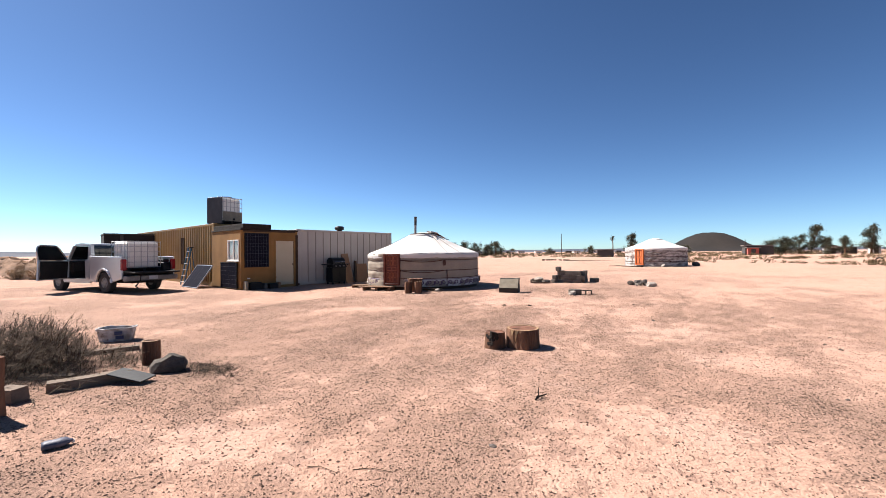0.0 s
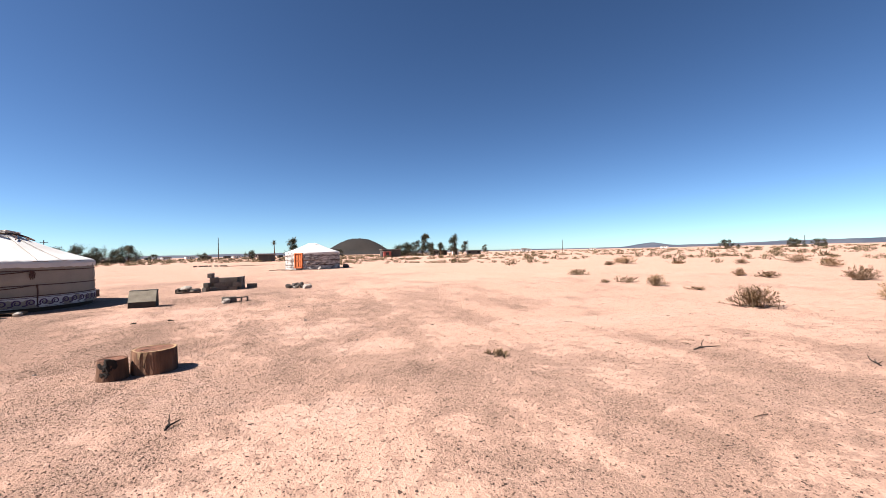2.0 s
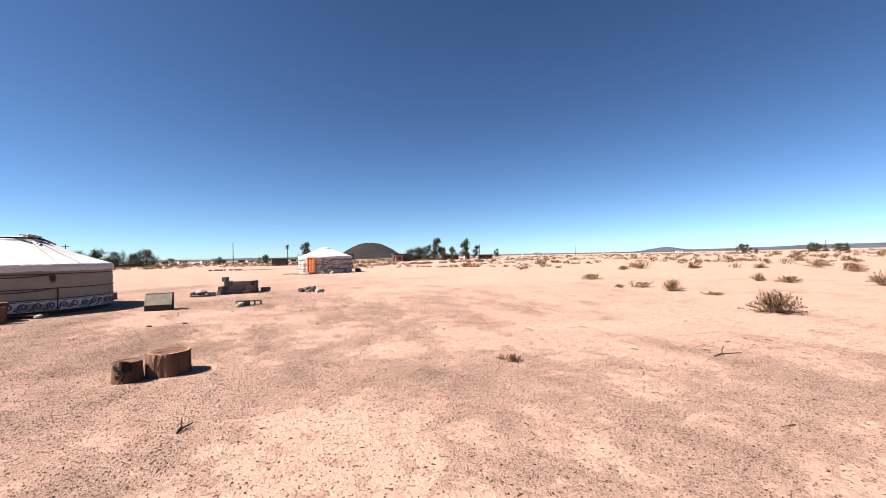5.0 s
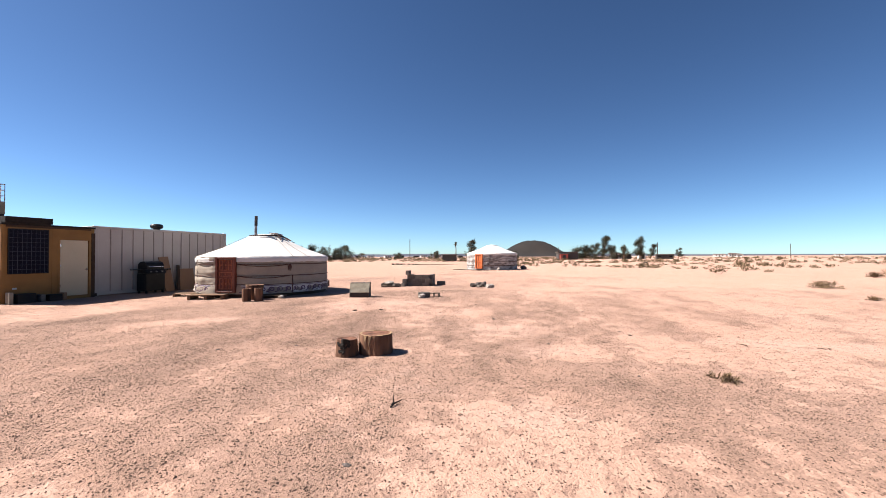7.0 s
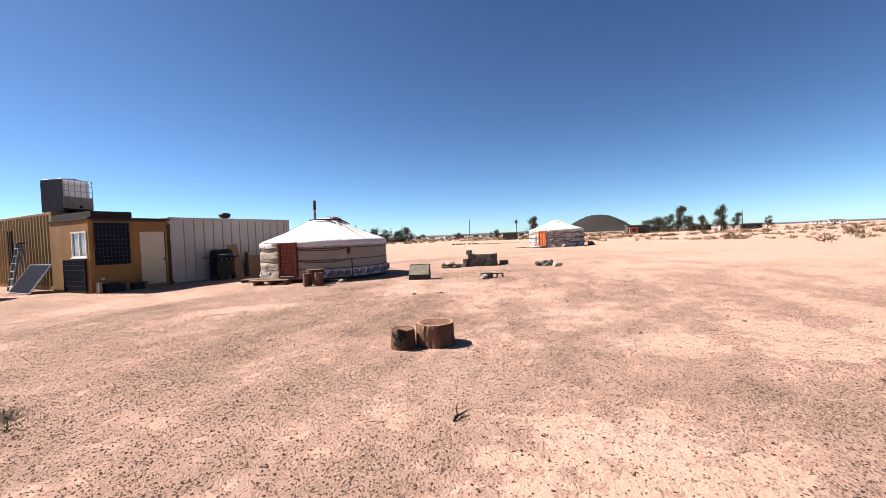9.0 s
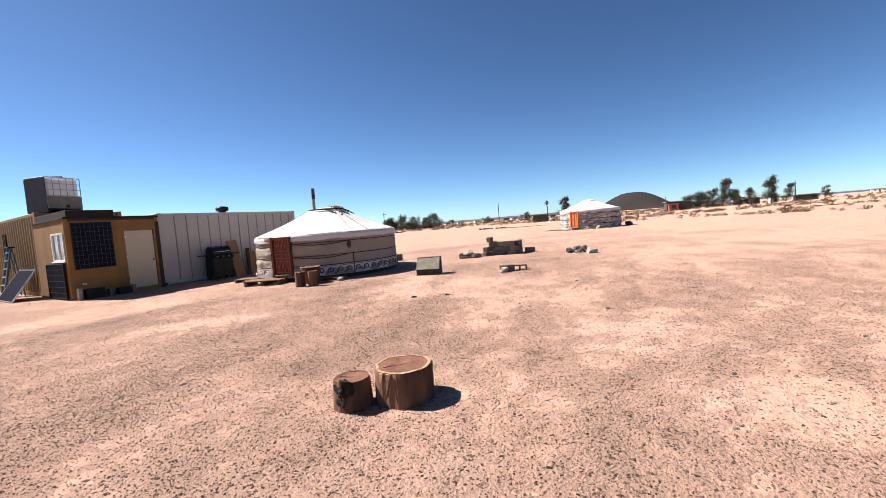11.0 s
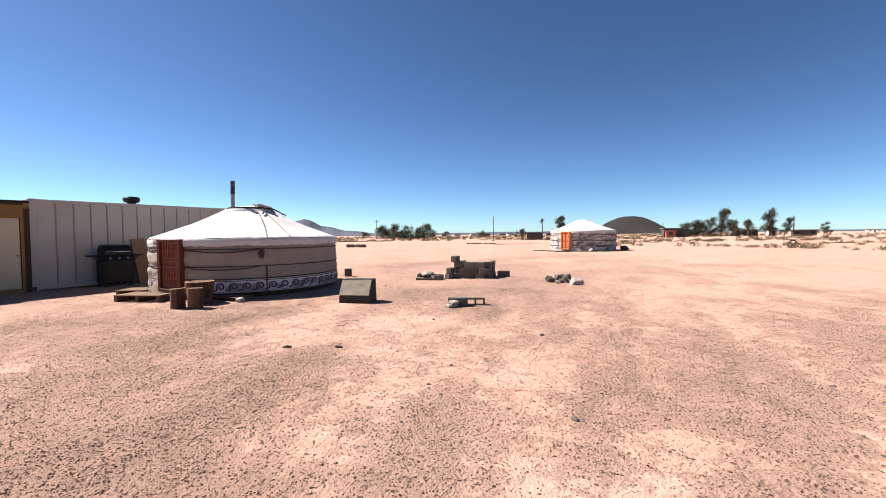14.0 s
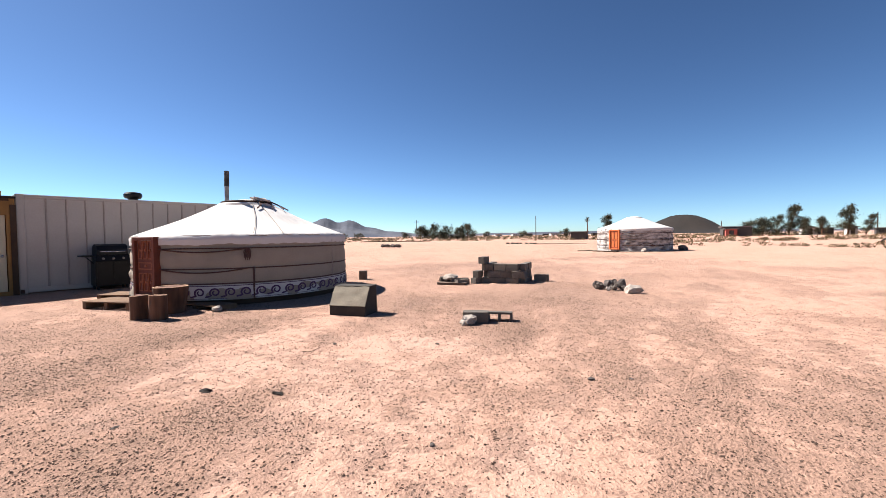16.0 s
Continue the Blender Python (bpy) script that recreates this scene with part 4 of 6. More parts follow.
def near_yurt():
    R = 2.40
    y = thing("yurt", "cream canvas yurt with white roof, dark ropes and red door", "yurt", pose(-9.394, 15.739, gz(-9.394, 15.739), 0, 0, 0))
    ropes = (0.44, 0.74, 1.15)
    part("wall", yurt_wall(R, 0.11, 1.42, ropes, 0.025, 1.0, 2.0), CANVAS, y, smooth=True)
    part("roof", yurt_roof(R, 1.40, 0.68, 2.18, 0.17, 4.0), ROOF_CLOTH, y, "white canvas roof cover", smooth=True)
    part("crown_cover", lathe(bmesh.new(), [(0.70, 2.165), (0.66, 2.21), (0.45, 2.29), (0.2, 2.33), (0.05, 2.335)], 40), ROOF_CLOTH, y, smooth=True)
    part("crown_ring", lathe(bmesh.new(), [(0.60, 2.20), (0.60, 2.27), (0.52, 2.29), (0.50, 2.20)], 40), BROWN_TRIM, y)
    for deg in (-38, -24, 70, 160, -150):
        a = radians(deg)
        line = []
        for i in range(9):
            k = i / 8
            rr = 2.40 + (0.70 - 2.40) * k
            line.append((rr * math.cos(a + 0.12 * k), rr * math.sin(a + 0.12 * k), 1.437 + (2.18 - 1.435) * (k - 0.06 * math.sin(math.pi * k)) + 0.022))
        part("roof_seam", tube(bmesh.new(), line, 0.007, 5), CANVAS, y)
    part("hem_band", yurt_band(R + 0.050, 0.12, 0.415), ROOF_CLOTH, y, "white hem band")
    for z in ropes:
        part("rope", tube(bmesh.new(), arc(R + 0.035, z, -82, 256, 160), 0.014, 6), ROPE, y)
        if z > 0.5:
            part("rope", tube(bmesh.new(), arc(R + 0.055, z, -82, -41, 30, 0.075), 0.015, 6), ROPE, y, "slack rope")
    knot = bmesh.new()
    a = radians(-41)
    c0 = Vector((math.cos(a), math.sin(a), 0)) * (R + 0.06)
    for k in range(7):
        off = Vector((-math.sin(a), math.cos(a), 0)) * (0.022 * (k - 3))
        tube(knot, [c0 + off * 0.3 + Vector((0, 0, 1.16)), c0 + off + Vector((0, 0, 1.08 - 0.02 * (k % 3))), c0 + off * 0.8 + Vector((0, 0, 0.95 - 0.05 * (k % 2)))], 0.014, 5, 0.5)
    part("rope_knot", knot, ROPE, y)
    strap = bmesh.new()
    a = radians(-38.5)
    c0 = Vector((math.cos(a), math.sin(a), 0)) * (R + 0.058)
    tube(strap, [c0 + Vector((0, 0, 0.76)), c0 + Vector((0.01, 0.0, 0.55)), c0 + Vector((0, 0, 0.30)), c0 + Vector((0.01, 0, 0.12))], 0.022, 5, 0.7)
    part("strap", strap, ROPE, y)
    for deg in (8, 60, 120, 170, -170, -128):
        a = radians(deg)
        c0 = Vector((math.cos(a), math.sin(a), 0)) * (R + 0.05)
        part("strap", tube(bmesh.new(), [c0 + Vector((0, 0, 1.3)), c0 + Vector((0, 0, 0.7)), c0 + Vector((0, 0, 0.42))], 0.006, 5), SEAM, y)
    first = part("scroll", scroll_motif(R + 0.060), PURPLE, y, "purple running scroll print", m=pose(0, 0, 0.265, 0, 0, -76))
    for i in range(1, 49):
        s = new("scroll", first.data)
        s.parent = y
        s.matrix_basis = pose(0, 0, 0.265, 0, 0, -76 + 6.75 * i)
    for z in (0.145, 0.395):
        part("hem_stripe", yurt_band(R + 0.054, z - 0.008, z + 0.008), PURPLE, y)
    # assumed base; its dark colour stands for the shade below the raised hem
    part("shaded_base", lathe(bmesh.new(), [(R - 0.03, -0.05), (R - 0.03, 0.108)], 72), BROWN_TRIM, y, "assumed floor platform, dark for the shade under the hem")
    yurt_door(y, R + 0.045, -91, 0.69, 0.17, 1.40, RED_WOOD, CARVE, True)
    # stove pipe out through the crown
    ch = part("chimney", tube(bmesh.new(), [(-0.13, -0.48, 2.0), (-0.125, -0.475, 2.65)], 0.052, 14), PIPE, y, "grey steel stove pipe")
    part("chimney_top", tube(bmesh.new(), [(-0.125, -0.475, 2.64), (-0.118, -0.47, 3.02)], 0.058, 14), SOOT, ch, "soot-blackened top length")
    flap = bmesh.new()
    for k in range(4):
        a0 = radians(-22 + 22 * k)
        tube(flap, [(0.25 * math.cos(a0), 0.25 * math.sin(a0), 2.38), (0.5 * math.cos(a0 + 0.1), 0.5 * math.sin(a0 + 0.1), 2.33), (0.85 * math.cos(a0 + 0.05), 0.85 * math.sin(a0 + 0.05), 2.16), (1.0 * math.cos(a0 - 0.1), 1.0 * math.sin(a0 - 0.1), 2.07)], 0.018, 5)
    part("crown_strap", flap, ROPE, y)
    fold = bmesh.new()
    for k in range(3):
        a0 = radians(-30 + 34 * k)
        box(fold, (0.30 + 0.04 * k, -0.2, 2.30), (0.62 + 0.05 * k, 0.16, 2.345), turn=Matrix.Rotation(a0, 4, "Z") @ Matrix.Rotation(radians(14), 4, "Y"), bevel=0.012)
    part("folded_flap", fold, TORN_CANVAS, y, "grey folded crown flap")


def yurt_band(R, z0, z1):
    bm = bmesh.new()
    lo, hi = [], []
    for i in range(121):
        a = radians(-79 + 336 * i / 120)
        lo.append(bm.verts.new((R * math.cos(a), R * math.sin(a), z0)))
        hi.append(bm.verts.new(((R - 0.008) * math.cos(a), (R - 0.008) * math.sin(a), z1)))
    for i in range(120):
        bm.faces.new((lo[i], lo[i + 1], hi[i + 1], hi[i]))
    return bm


def far_yurt():
    R = 2.40
    x, yy = -0.042, 40.36
    y = thing("yurt", "weathered canvas yurt with white roof, torn dark covering and orange door", "yurt", pose(x, yy, gz(x, yy) - 0.02))
    ropes = (0.45, 0.85, 1.25)
    part("wall", yurt_wall(R, 0.06, 1.56, ropes, 0.05, 6.0, 1.6), TORN_CANVAS, y, smooth=True)
    part("roof", yurt_roof(R, 1.56, 0.6, 2.30, 0.16, 8.0), ROOF_CLOTH, y, "white canvas roof cover", smooth=True)
    part("crown_cover", lathe(bmesh.new(), [(0.62, 2.29), (0.5, 2.36), (0.25, 2.42), (0.05, 2.43)], 36), ROOF_CLOTH, y, smooth=True)
    rnd = random.Random(8)
    for z in ropes:
        part("rope", tube(bmesh.new(), arc(R + 0.06, z, -108, 226, 90), 0.02, 5), ROPE, y)
    for i in range(9):
        a0 = -100 + 16 * i
        part("rope", tube(bmesh.new(), arc(R + 0.075, rnd.choice(ropes) - 0.02, a0, a0 + rnd.uniform(14, 26), 12, rnd.uniform(-0.2, 0.28)), 0.018, 5), ROPE, y, "slack rope")
    yurt_door(y, R + 0.09, -119.4, 0.70, 0.17, 1.50, ORANGE_WOOD, CARVE, False)
    deck = bmesh.new()
    for i in range(14):
        a = radians(-180 + 13.2 * i)
        box(deck, (R - 0.35, -0.30, 0.0), (R + 0.55 + 0.25 * ((i * 7) % 3 == 0), 0.26, 0.055))
        for v in deck.verts[-8:]:
            v.co = Matrix.Rotation(a, 3, "Z") @ v.co
    part("deck_edge", deck, GREY_WOOD, y, "grey plank footing")
    d = thing("doorstep", "weathered timber doorstep below the orange door", "step", on_ground(x - 1.45, yy - 2.75, -29))
    for k in range(3):
        part("plank", boxed((-0.5, -0.16 + 0.11 * k, 0.03), (0.5, -0.06 + 0.11 * k, 0.08)), BROWN_TRIM, d)
    part("bearer", boxed((-0.4, -0.15, -0.01), (-0.3, 0.15, 0.03)), BROWN_TRIM, d)
    part("bearer", boxed((0.3, -0.15, -0.01), (0.4, 0.15, 0.03)), BROWN_TRIM, d)
    plain("rock", lump((0.16, 0.14, 0.17), 3), PALE_ROCK, on_ground(x + 0.55, yy - 2.72), "pale rock lying beside the far yurt", "rock")
    plain("rock", lump((0.28, 0.24, 0.24), 9), DARK_ROCK, on_ground(x + 3.0, yy - 0.4), "dark boulder beside the far yurt", "rock")
    board("plank", (1.4, 0.18, 0.05), GREY_WOOD, on_ground(x - 3.0, yy - 1.1, 10), "grey plank lying beside the far yurt", "plank")


near_yurt()
far_yurt()


# ---- yurt forecourt ----
def stump(name, R, H, m, label, split=False, charred=False, seed=0.0, tilt=0.0, flare=1.0, crack=20.0):
    s = thing(name, label, "stump", m)
    seg, rows = 44, 9
    prof = []
    bm = bmesh.new()
    grid = []
    for i in range(rows + 1):
        k = i / rows
        ring = []
        for j in range(seg):
            a = 2 * math.pi * j / seg
            q = Vector((math.cos(a) * 2, math.sin(a) * 2, seed))
            r = R * (flare + (1 - flare) * k) * (1 + 0.07 * noise.noise(q) + 0.03 * noise.noise(q * 4) + 0.012 * noise.noise(Vector((q.x * 5, q.y * 5, k * 2 + seed))))
            if i == rows:
                r *= 0.975
            ring.append(bm.verts.new((r * math.cos(a), r * math.sin(a), H * min(k, 1) + tilt * r * math.cos(a) * k - 0.012)))
        grid.append(ring)
    for a_, b_ in zip(grid, grid[1:]):
        for j in range(seg):
            bm.faces.new((a_[j], a_[(j + 1) % seg], b_[(j + 1) % seg], b_[j]))
    part("bark", bm, BARK, s)

    def top(r_out, r_in, lift):
        t = bmesh.new()
        rings = []
        for f in (r_out, (r_out + r_in) / 2, r_in) if r_in else (r_out, r_out * 0.6, r_out * 0.25):
            ring = []
            for j in range(seg):
                a = 2 * math.pi * j / seg
                q = Vector((math.cos(a) * 2, math.sin(a) * 2, seed))
                r = R * f * (1 + 0.07 * noise.noise(q) + 0.03 * noise.noise(q * 4))
                ring.append(t.verts.new((r * math.cos(a), r * math.sin(a), H - 0.012 + lift + tilt * r * math.cos(a) + 0.006 * noise.noise(Vector((r * math.cos(a) * 14, r * math.sin(a) * 14, seed))))))
            rings.append(ring)
        for a_, b_ in zip(rings, rings[1:]):
            for j in range(seg):
                t.faces.new((a_[j], a_[(j + 1) % seg], b_[(j + 1) % seg], b_[j]))
        if not r_in:
            t.faces.new(rings[-1])
        return t
    part("sapwood_ring", top(0.975, 0.87, 0.0), CUT if charred else SAPWOOD, s, "weathered rim" if charred else "pale sapwood rim")
    part("cut_face", top(0.87, 0, -0.004), CUT, s, "weathered cut face with growth rings")
    rnd = random.Random(int(seed * 10) + 3)
    for k in range(4):
        a = rnd.uniform(0, 6.28) if k else radians(crack)
        pts = []
        for i in range(7):
            f = -0.72 + 1.3 * i / 6 if k == 0 else 0.25 + 0.6 * i / 6
            wob = 0.03 * math.sin(i * 1.7 + k)
            x_, y_ = R * (f * math.cos(a) - wob * math.sin(a)), R * (f * math.sin(a) + wob * math.cos(a))
            pts.append((x_, y_, H - 0.021 + tilt * x_))
        part("crack", tube(bmesh.new(), pts, 0.011 if k == 0 else 0.004, 4, 0.4), CHAR, s, "dark drying crack")
    if split:
        for a in (-2.35, -2.05, 0.25):
            w = bmesh.new()
            p = Vector((math.cos(a), math.sin(a), 0)) * R * 1.0
            tdir = Vector((-math.sin(a), math.cos(a), 0))
            v = [w.verts.new(p * 1.012 + tdir * 0.03 + Vector((0, 0, H - 0.02))), w.verts.new(p * 1.02 - tdir * 0.014 + Vector((0, 0, H - 0.02))), w.verts.new(p * 1.02 - tdir * 0.02 + Vector((0, 0, H * 0.35))),
                 w.verts.new(p * 0.9 + tdir * 0.03 + Vector((0, 0, H - 0.02))), w.verts.new(p * 0.9 - tdir * 0.014 + Vector((0, 0, H - 0.02))), w.verts.new(p * 0.9 - tdir * 0.02 + Vector((0, 0, H * 0.35)))]
            for f in ((0, 1, 2), (3, 5, 4), (0, 3, 4, 1), (1, 4, 5, 2), (0, 2, 5, 3)):
                w.faces.new([v[i] for i in f])
            part("bare_split", w, SAPWOOD, s, "pale split where bark is gone")
    if charred:
        b = lump((R * 0.48, R * 0.24, H * 0.33), 4, 3, 0.75)
        part("burnt_hollow", b, CHAR, s, "charred burnt hollow", m=Matrix.Translation((R * 0.16, -R * 0.90, H * 0.46)) @ pose(0, 0, 0, 0, 0, 10))
        part("burnt_hollow", lump((R * 0.34, R * 0.14, H * 0.16), 7, 3, 0.75), CHAR, s, "charred burnt hollow", m=Matrix.Translation((R * 0.0, -R * 0.98, H * 0.22)))
    return s


stump("tree_stump", 0.252, 0.31, on_ground(-2.085, 6.025, 20), "wide sawn tree stump with pale rim standing on the sand", split=True, seed=1.3, crack=22.0, flare=1.05)
stump("tree_stump", 0.15, 0.262, on_ground(-2.465, 5.80, -10), "small charred tree stump beside a wider stump", charred=True, seed=3.1, flare=1.12)
stump("log_seat", 0.135, 0.42, on_ground(-8.12, 12.38, 40), "short upright log seat before the yurt door", seed=5.2, tilt=0.05)
stump("log_seat", 0.135, 0.43, on_ground(-7.76, 12.48, 80), "short upright log seat before the yurt door", seed=6.7, tilt=-0.04)
stump("stump_table", 0.29, 0.50, on_ground(-8.2, 12.98, 10), "broad dark stump used as a table by the yurt", seed=8.4, flare=0.76)


def pallet(m, w, d, h, label, n=6):
    p = thing("pallet", label, "pallet", m)
    for i in range(n):
        y = -d / 2 + d * (i + 0.5) / n
        part("plank", boxed((-w / 2, y - d / n * 0.44, h - 0.025), (w / 2, y + d / n * 0.44, h), bevel=0.004), PALLET_WOOD, p)
    for x in (-w / 2 + 0.05, 0, w / 2 - 0.05):
        part("bearer", boxed((x - 0.04, -d / 2 + 0.01, -0.01), (x + 0.04, d / 2 - 0.01, h - 0.027)), PALLET_WOOD, p)


pallet(on_ground(-9.85, 13.0, 12), 1.15, 0.62, 0.15, "weathered brown pallet used as a doorstep")
pallet(on_ground(-11.05, 13.95, 22), 1.35, 0.62, 0.10, "low brown timber platform beside the yurt door")
pallet(on_ground(-8.15, 13.6, -3), 1.35, 0.46, 0.09, "brown slatted boards on the sand beside the yurt", n=4)
plain("sandbag", lump((0.34, 0.2, 0.11), 5, 3, 0.2), PALE_ROCK, on_ground(-10.95, 14.2, 15, 0.11), "dusty pale sack lying on the timber platform", "sack")
plain("rock", lump((0.1, 0.07, 0.07), 6), PALE_ROCK, on_ground(-7.45, 13.35, 15), "small pale rock under the stump table", "rock")
plain("rubble_mound", lump((0.42, 0.3, 0.14), 8, 3, 0.5), ROCK, on_ground(-10.45, 13.9, 15), "heap of stones against the yurt wall", "rubble")


def block_mesh_small():
    return boxed((-0.11, -0.10, -0.01), (0.11, 0.10, 0.27), bevel=0.012)


def crate():
    c = thing("crate", "dusty grey crate with a sloping front on the sand", "crate", on_ground(-4.91, 14.22, 8))
    w = 0.33
    body = prism(bmesh.new(), [(-0.36, 0.0), (-0.36, 0.17), (-0.18, 0.47), (0.10, 0.47), (0.14, 0.0)], -w, w)
    bmesh.ops.rotate(body, verts=body.verts[:], cent=(0, 0, 0), matrix=Matrix.Rotation(radians(90), 3, "Z"))
    part("body", body, CRATE_DARK, c)
    s = boxed((-w - 0.008, -0.005, 0), (w + 0.008, 0.012, 0.365))
    bmesh.ops.subdivide_edges(s, edges=s.edges[:], cuts=7, use_grid_fill=True)
    for v in s.verts:
        v.co.y += 0.012 * noise.noise(v.co * 7)
        v.co.z += 0.02 * noise.noise(Vector((v.co.x * 6, 0, 4))) if v.co.z > 0.3 else 0
    part("sloping_cover", s, CRATE, c, "dusty sloping cover, lightened for skylight", m=Matrix.Translation((0, -0.372, 0.172)) @ pose(0, 0, 0, -31.0, 0, 0))
    part("rim", boxed((-w - 0.012, -0.17, 0.468), (w + 0.012, 0.11, 0.50), bevel=0.008), CRATE_DARK, c)
    part("lower_panel", boxed((-w - 0.006, -0.372, 0.0), (w + 0.006, -0.362, 0.165)), CRATE_DARK, c)


crate()
plain("rock", block_mesh_small(), DARK_ROCK, on_ground(-8.05, 18.87, 20), "dark upright block standing in the yurt's shade", "concrete block")


def block_mesh(holes=True):
    bm = bmesh.new()
    if not holes:
        return box(bm, (-0.2, -0.1, 0), (0.2, 0.1, 0.195), bevel=0.008)
    for lo, hi in (((-0.2, -0.1, 0), (0.2, -0.068, 0.195)), ((-0.2, 0.068, 0), (0.2, 0.1, 0.195)), ((-0.2, -0.068, 0), (-0.165, 0.068, 0.195)), ((0.165, -0.068, 0), (0.2, 0.068, 0.195)), ((-0.018, -0.068, 0), (0.018, 0.068, 0.195))):
        box(bm, lo, hi)
    return bm


def hollow_block(m, label, group=""):
    return plain("concrete_block", block_mesh(), BLOCK, m, label, "concrete block", group)


def fire_pit():
    """Dry-laid blocks: a wall of three courses with a wing, lowest course sunk in the sand."""
    f = thing("block_wall", "low dry-laid wall of grey concrete blocks forming a fire pit", "block wall", on_ground(-3.80, 19.55, 0) @ Matrix.Diagonal((0.85, 1, 0.98, 1)))
    first = part("block", block_mesh(False), BLOCK, f, m=pose(0, 0, -5))
    rnd = random.Random(3)
    places = []
    for k in range(3):
        z = -0.05 + 0.2 * k
        for i in range(3 if k < 2 else 3):
            places.append((-0.28 + 0.41 * i + (0.2 if k == 1 else 0), -0.30, z, 4 if k < 2 else -2))
        for i in range(2):
            places.append((0.845 - 0.01 * k, -0.02 + 0.41 * i - (0.12 if k == 1 else 0), z, 90))
        for i in range(2):
            places.append((-0.42, 0.0 + 0.41 * i, z, 92))
    places += [(-0.44, -0.33, 0.55, 84), (-0.62, -0.5, -0.04, 80), (-0.60, -0.46, 0.155, 88)]
    first.matrix_basis = pose(*places[0][:3], 0, 0, places[0][3])
    for x, y, z, r in places[1:]:
        b = new("block", first.data)
        b.parent = f
        b.matrix_basis = pose(x + rnd.uniform(-0.012, 0.012), y + rnd.uniform(-0.012, 0.012), z, 0, 0, r + rnd.uniform(-2, 2))


fire_pit()
hollow_block(on_ground(-2.68, 19.9, 4), "grey hollow concrete block beside the fire pit")
for x_, y_, r_, tip in ((-4.75, 18.95, 20, 0), (-5.0, 18.7, -12, 90), (-4.62, 18.62, 60, 0), (-5.2, 18.95, 5, 0)):
    hollow_block(on_ground(x_, y_, r_, 0.1 if tip else -0.06, tip), "half-sunk grey concrete block by the fire pit", "blocks by the fire pit")
board("flat_slab", (0.8, 0.25, 0.06), GREY_WOOD, on_ground(-4.85, 18.5, 4, 0.0), "thin grey plank lying by the fire pit", "plank")
plain("rock", lump((0.22, 0.15, 0.09), 15), PALE_ROCK, on_ground(-4.95, 18.62, 4, 0.14), "pale stone lying on a concrete block", "rock")
# broken blocks on the open yard
plain("concrete_block", block_mesh(False), BLOCK, on_ground(-2.62, 14.17, 18, -0.02), "grey concrete block lying on the sand", "concrete block")
hollow_block(on_ground(-2.33, 14.52, 12, 0.03, 86), "grey hollow concrete block lying with its cells showing")
plain("rock", lump((0.115, 0.085, 0.085), 17, 3, 0.5), PALE_ROCK, on_ground(-2.68, 13.98, 30), "pale plaster lump leaning on a concrete block", "rock")
for i, (x_, y_, s_, mt_) in enumerate(((-1.05, 18.62, 0.17, ROCK), (-0.92, 18.86, 0.2, DARK_ROCK), (-0.72, 18.58, 0.19, ROCK), (-0.58, 18.8, 0.2, DARK_ROCK), (-0.80, 18.95, 0.22, DARK_ROCK), (-1.15, 18.85, 0.15, DARK_ROCK), (-0.52, 18.55, 0.12, ROCK), (-0.86, 18.42, 0.10, PALE_ROCK))):
    plain("rock", lump((s_ * 0.56, s_ * 0.5, s_ * 0.66), 20 + i, 2, 0.6), mt_, on_ground(x_, y_, i * 50), "rough grey stone in a small heap", "rock", "heap of stones")
plain("rock", lump((0.19, 0.14, 0.12), 33, 2, 0.4), PALE_ROCK, on_ground(-0.30, 18.2, 10), "pale angular stone beside the stone heap", "rock")


# ---- pickup truck ----
def wheel(parent, x, y, r=0.385):
    s = 1 if y > 0 else -1
    w = part("wheel", lathe(bmesh.new(), [(0.20, -0.11), (r - 0.05, -0.125), (r, -0.09), (r, 0.09), (r - 0.05, 0.125), (0.20, 0.11)], 28, False), RUBBER, parent, "black tyre", m=pose(x, y, r, 90, 0, 0))
    part("rim", lathe(bmesh.new(), [(0.225, -0.10), (0.225, 0.10), (0.20, 0.112), (0.17, 0.08), (0.10, 0.085), (0.05, 0.10), (0.02, 0.10)], 20), WHEEL_ALLOY, w, m=pose(0, 0, 0, 180 if s > 0 else 0, 0, 0))
    sp = bmesh.new()
    for k in range(5):
        box(sp, (0.04, -0.03, 0.085), (0.2, 0.03, 0.105))
        for v in sp.verts[-8:]:
            v.co = Matrix.Rotation(2 * math.pi * k / 5, 3, "Z") @ v.co
    part("hub", sp, WHEEL_ALLOY, w, m=pose(0, 0, 0, 180 if s > 0 else 0, 0, 0))


def arch(cx, r, n=9):
    return [(cx + r * math.cos(math.pi * i / n), 0.40 + r * math.sin(math.pi * i / n)) for i in range(n + 1)]


def softened(bm, w=0.022):
    bmesh.ops.recalc_face_normals(bm, faces=bm.faces[:])
    bmesh.ops.bevel(bm, geom=bm.edges[:], offset=w, segments=2, affect="EDGES", profile=0.5, clamp_overlap=True)
    return bm


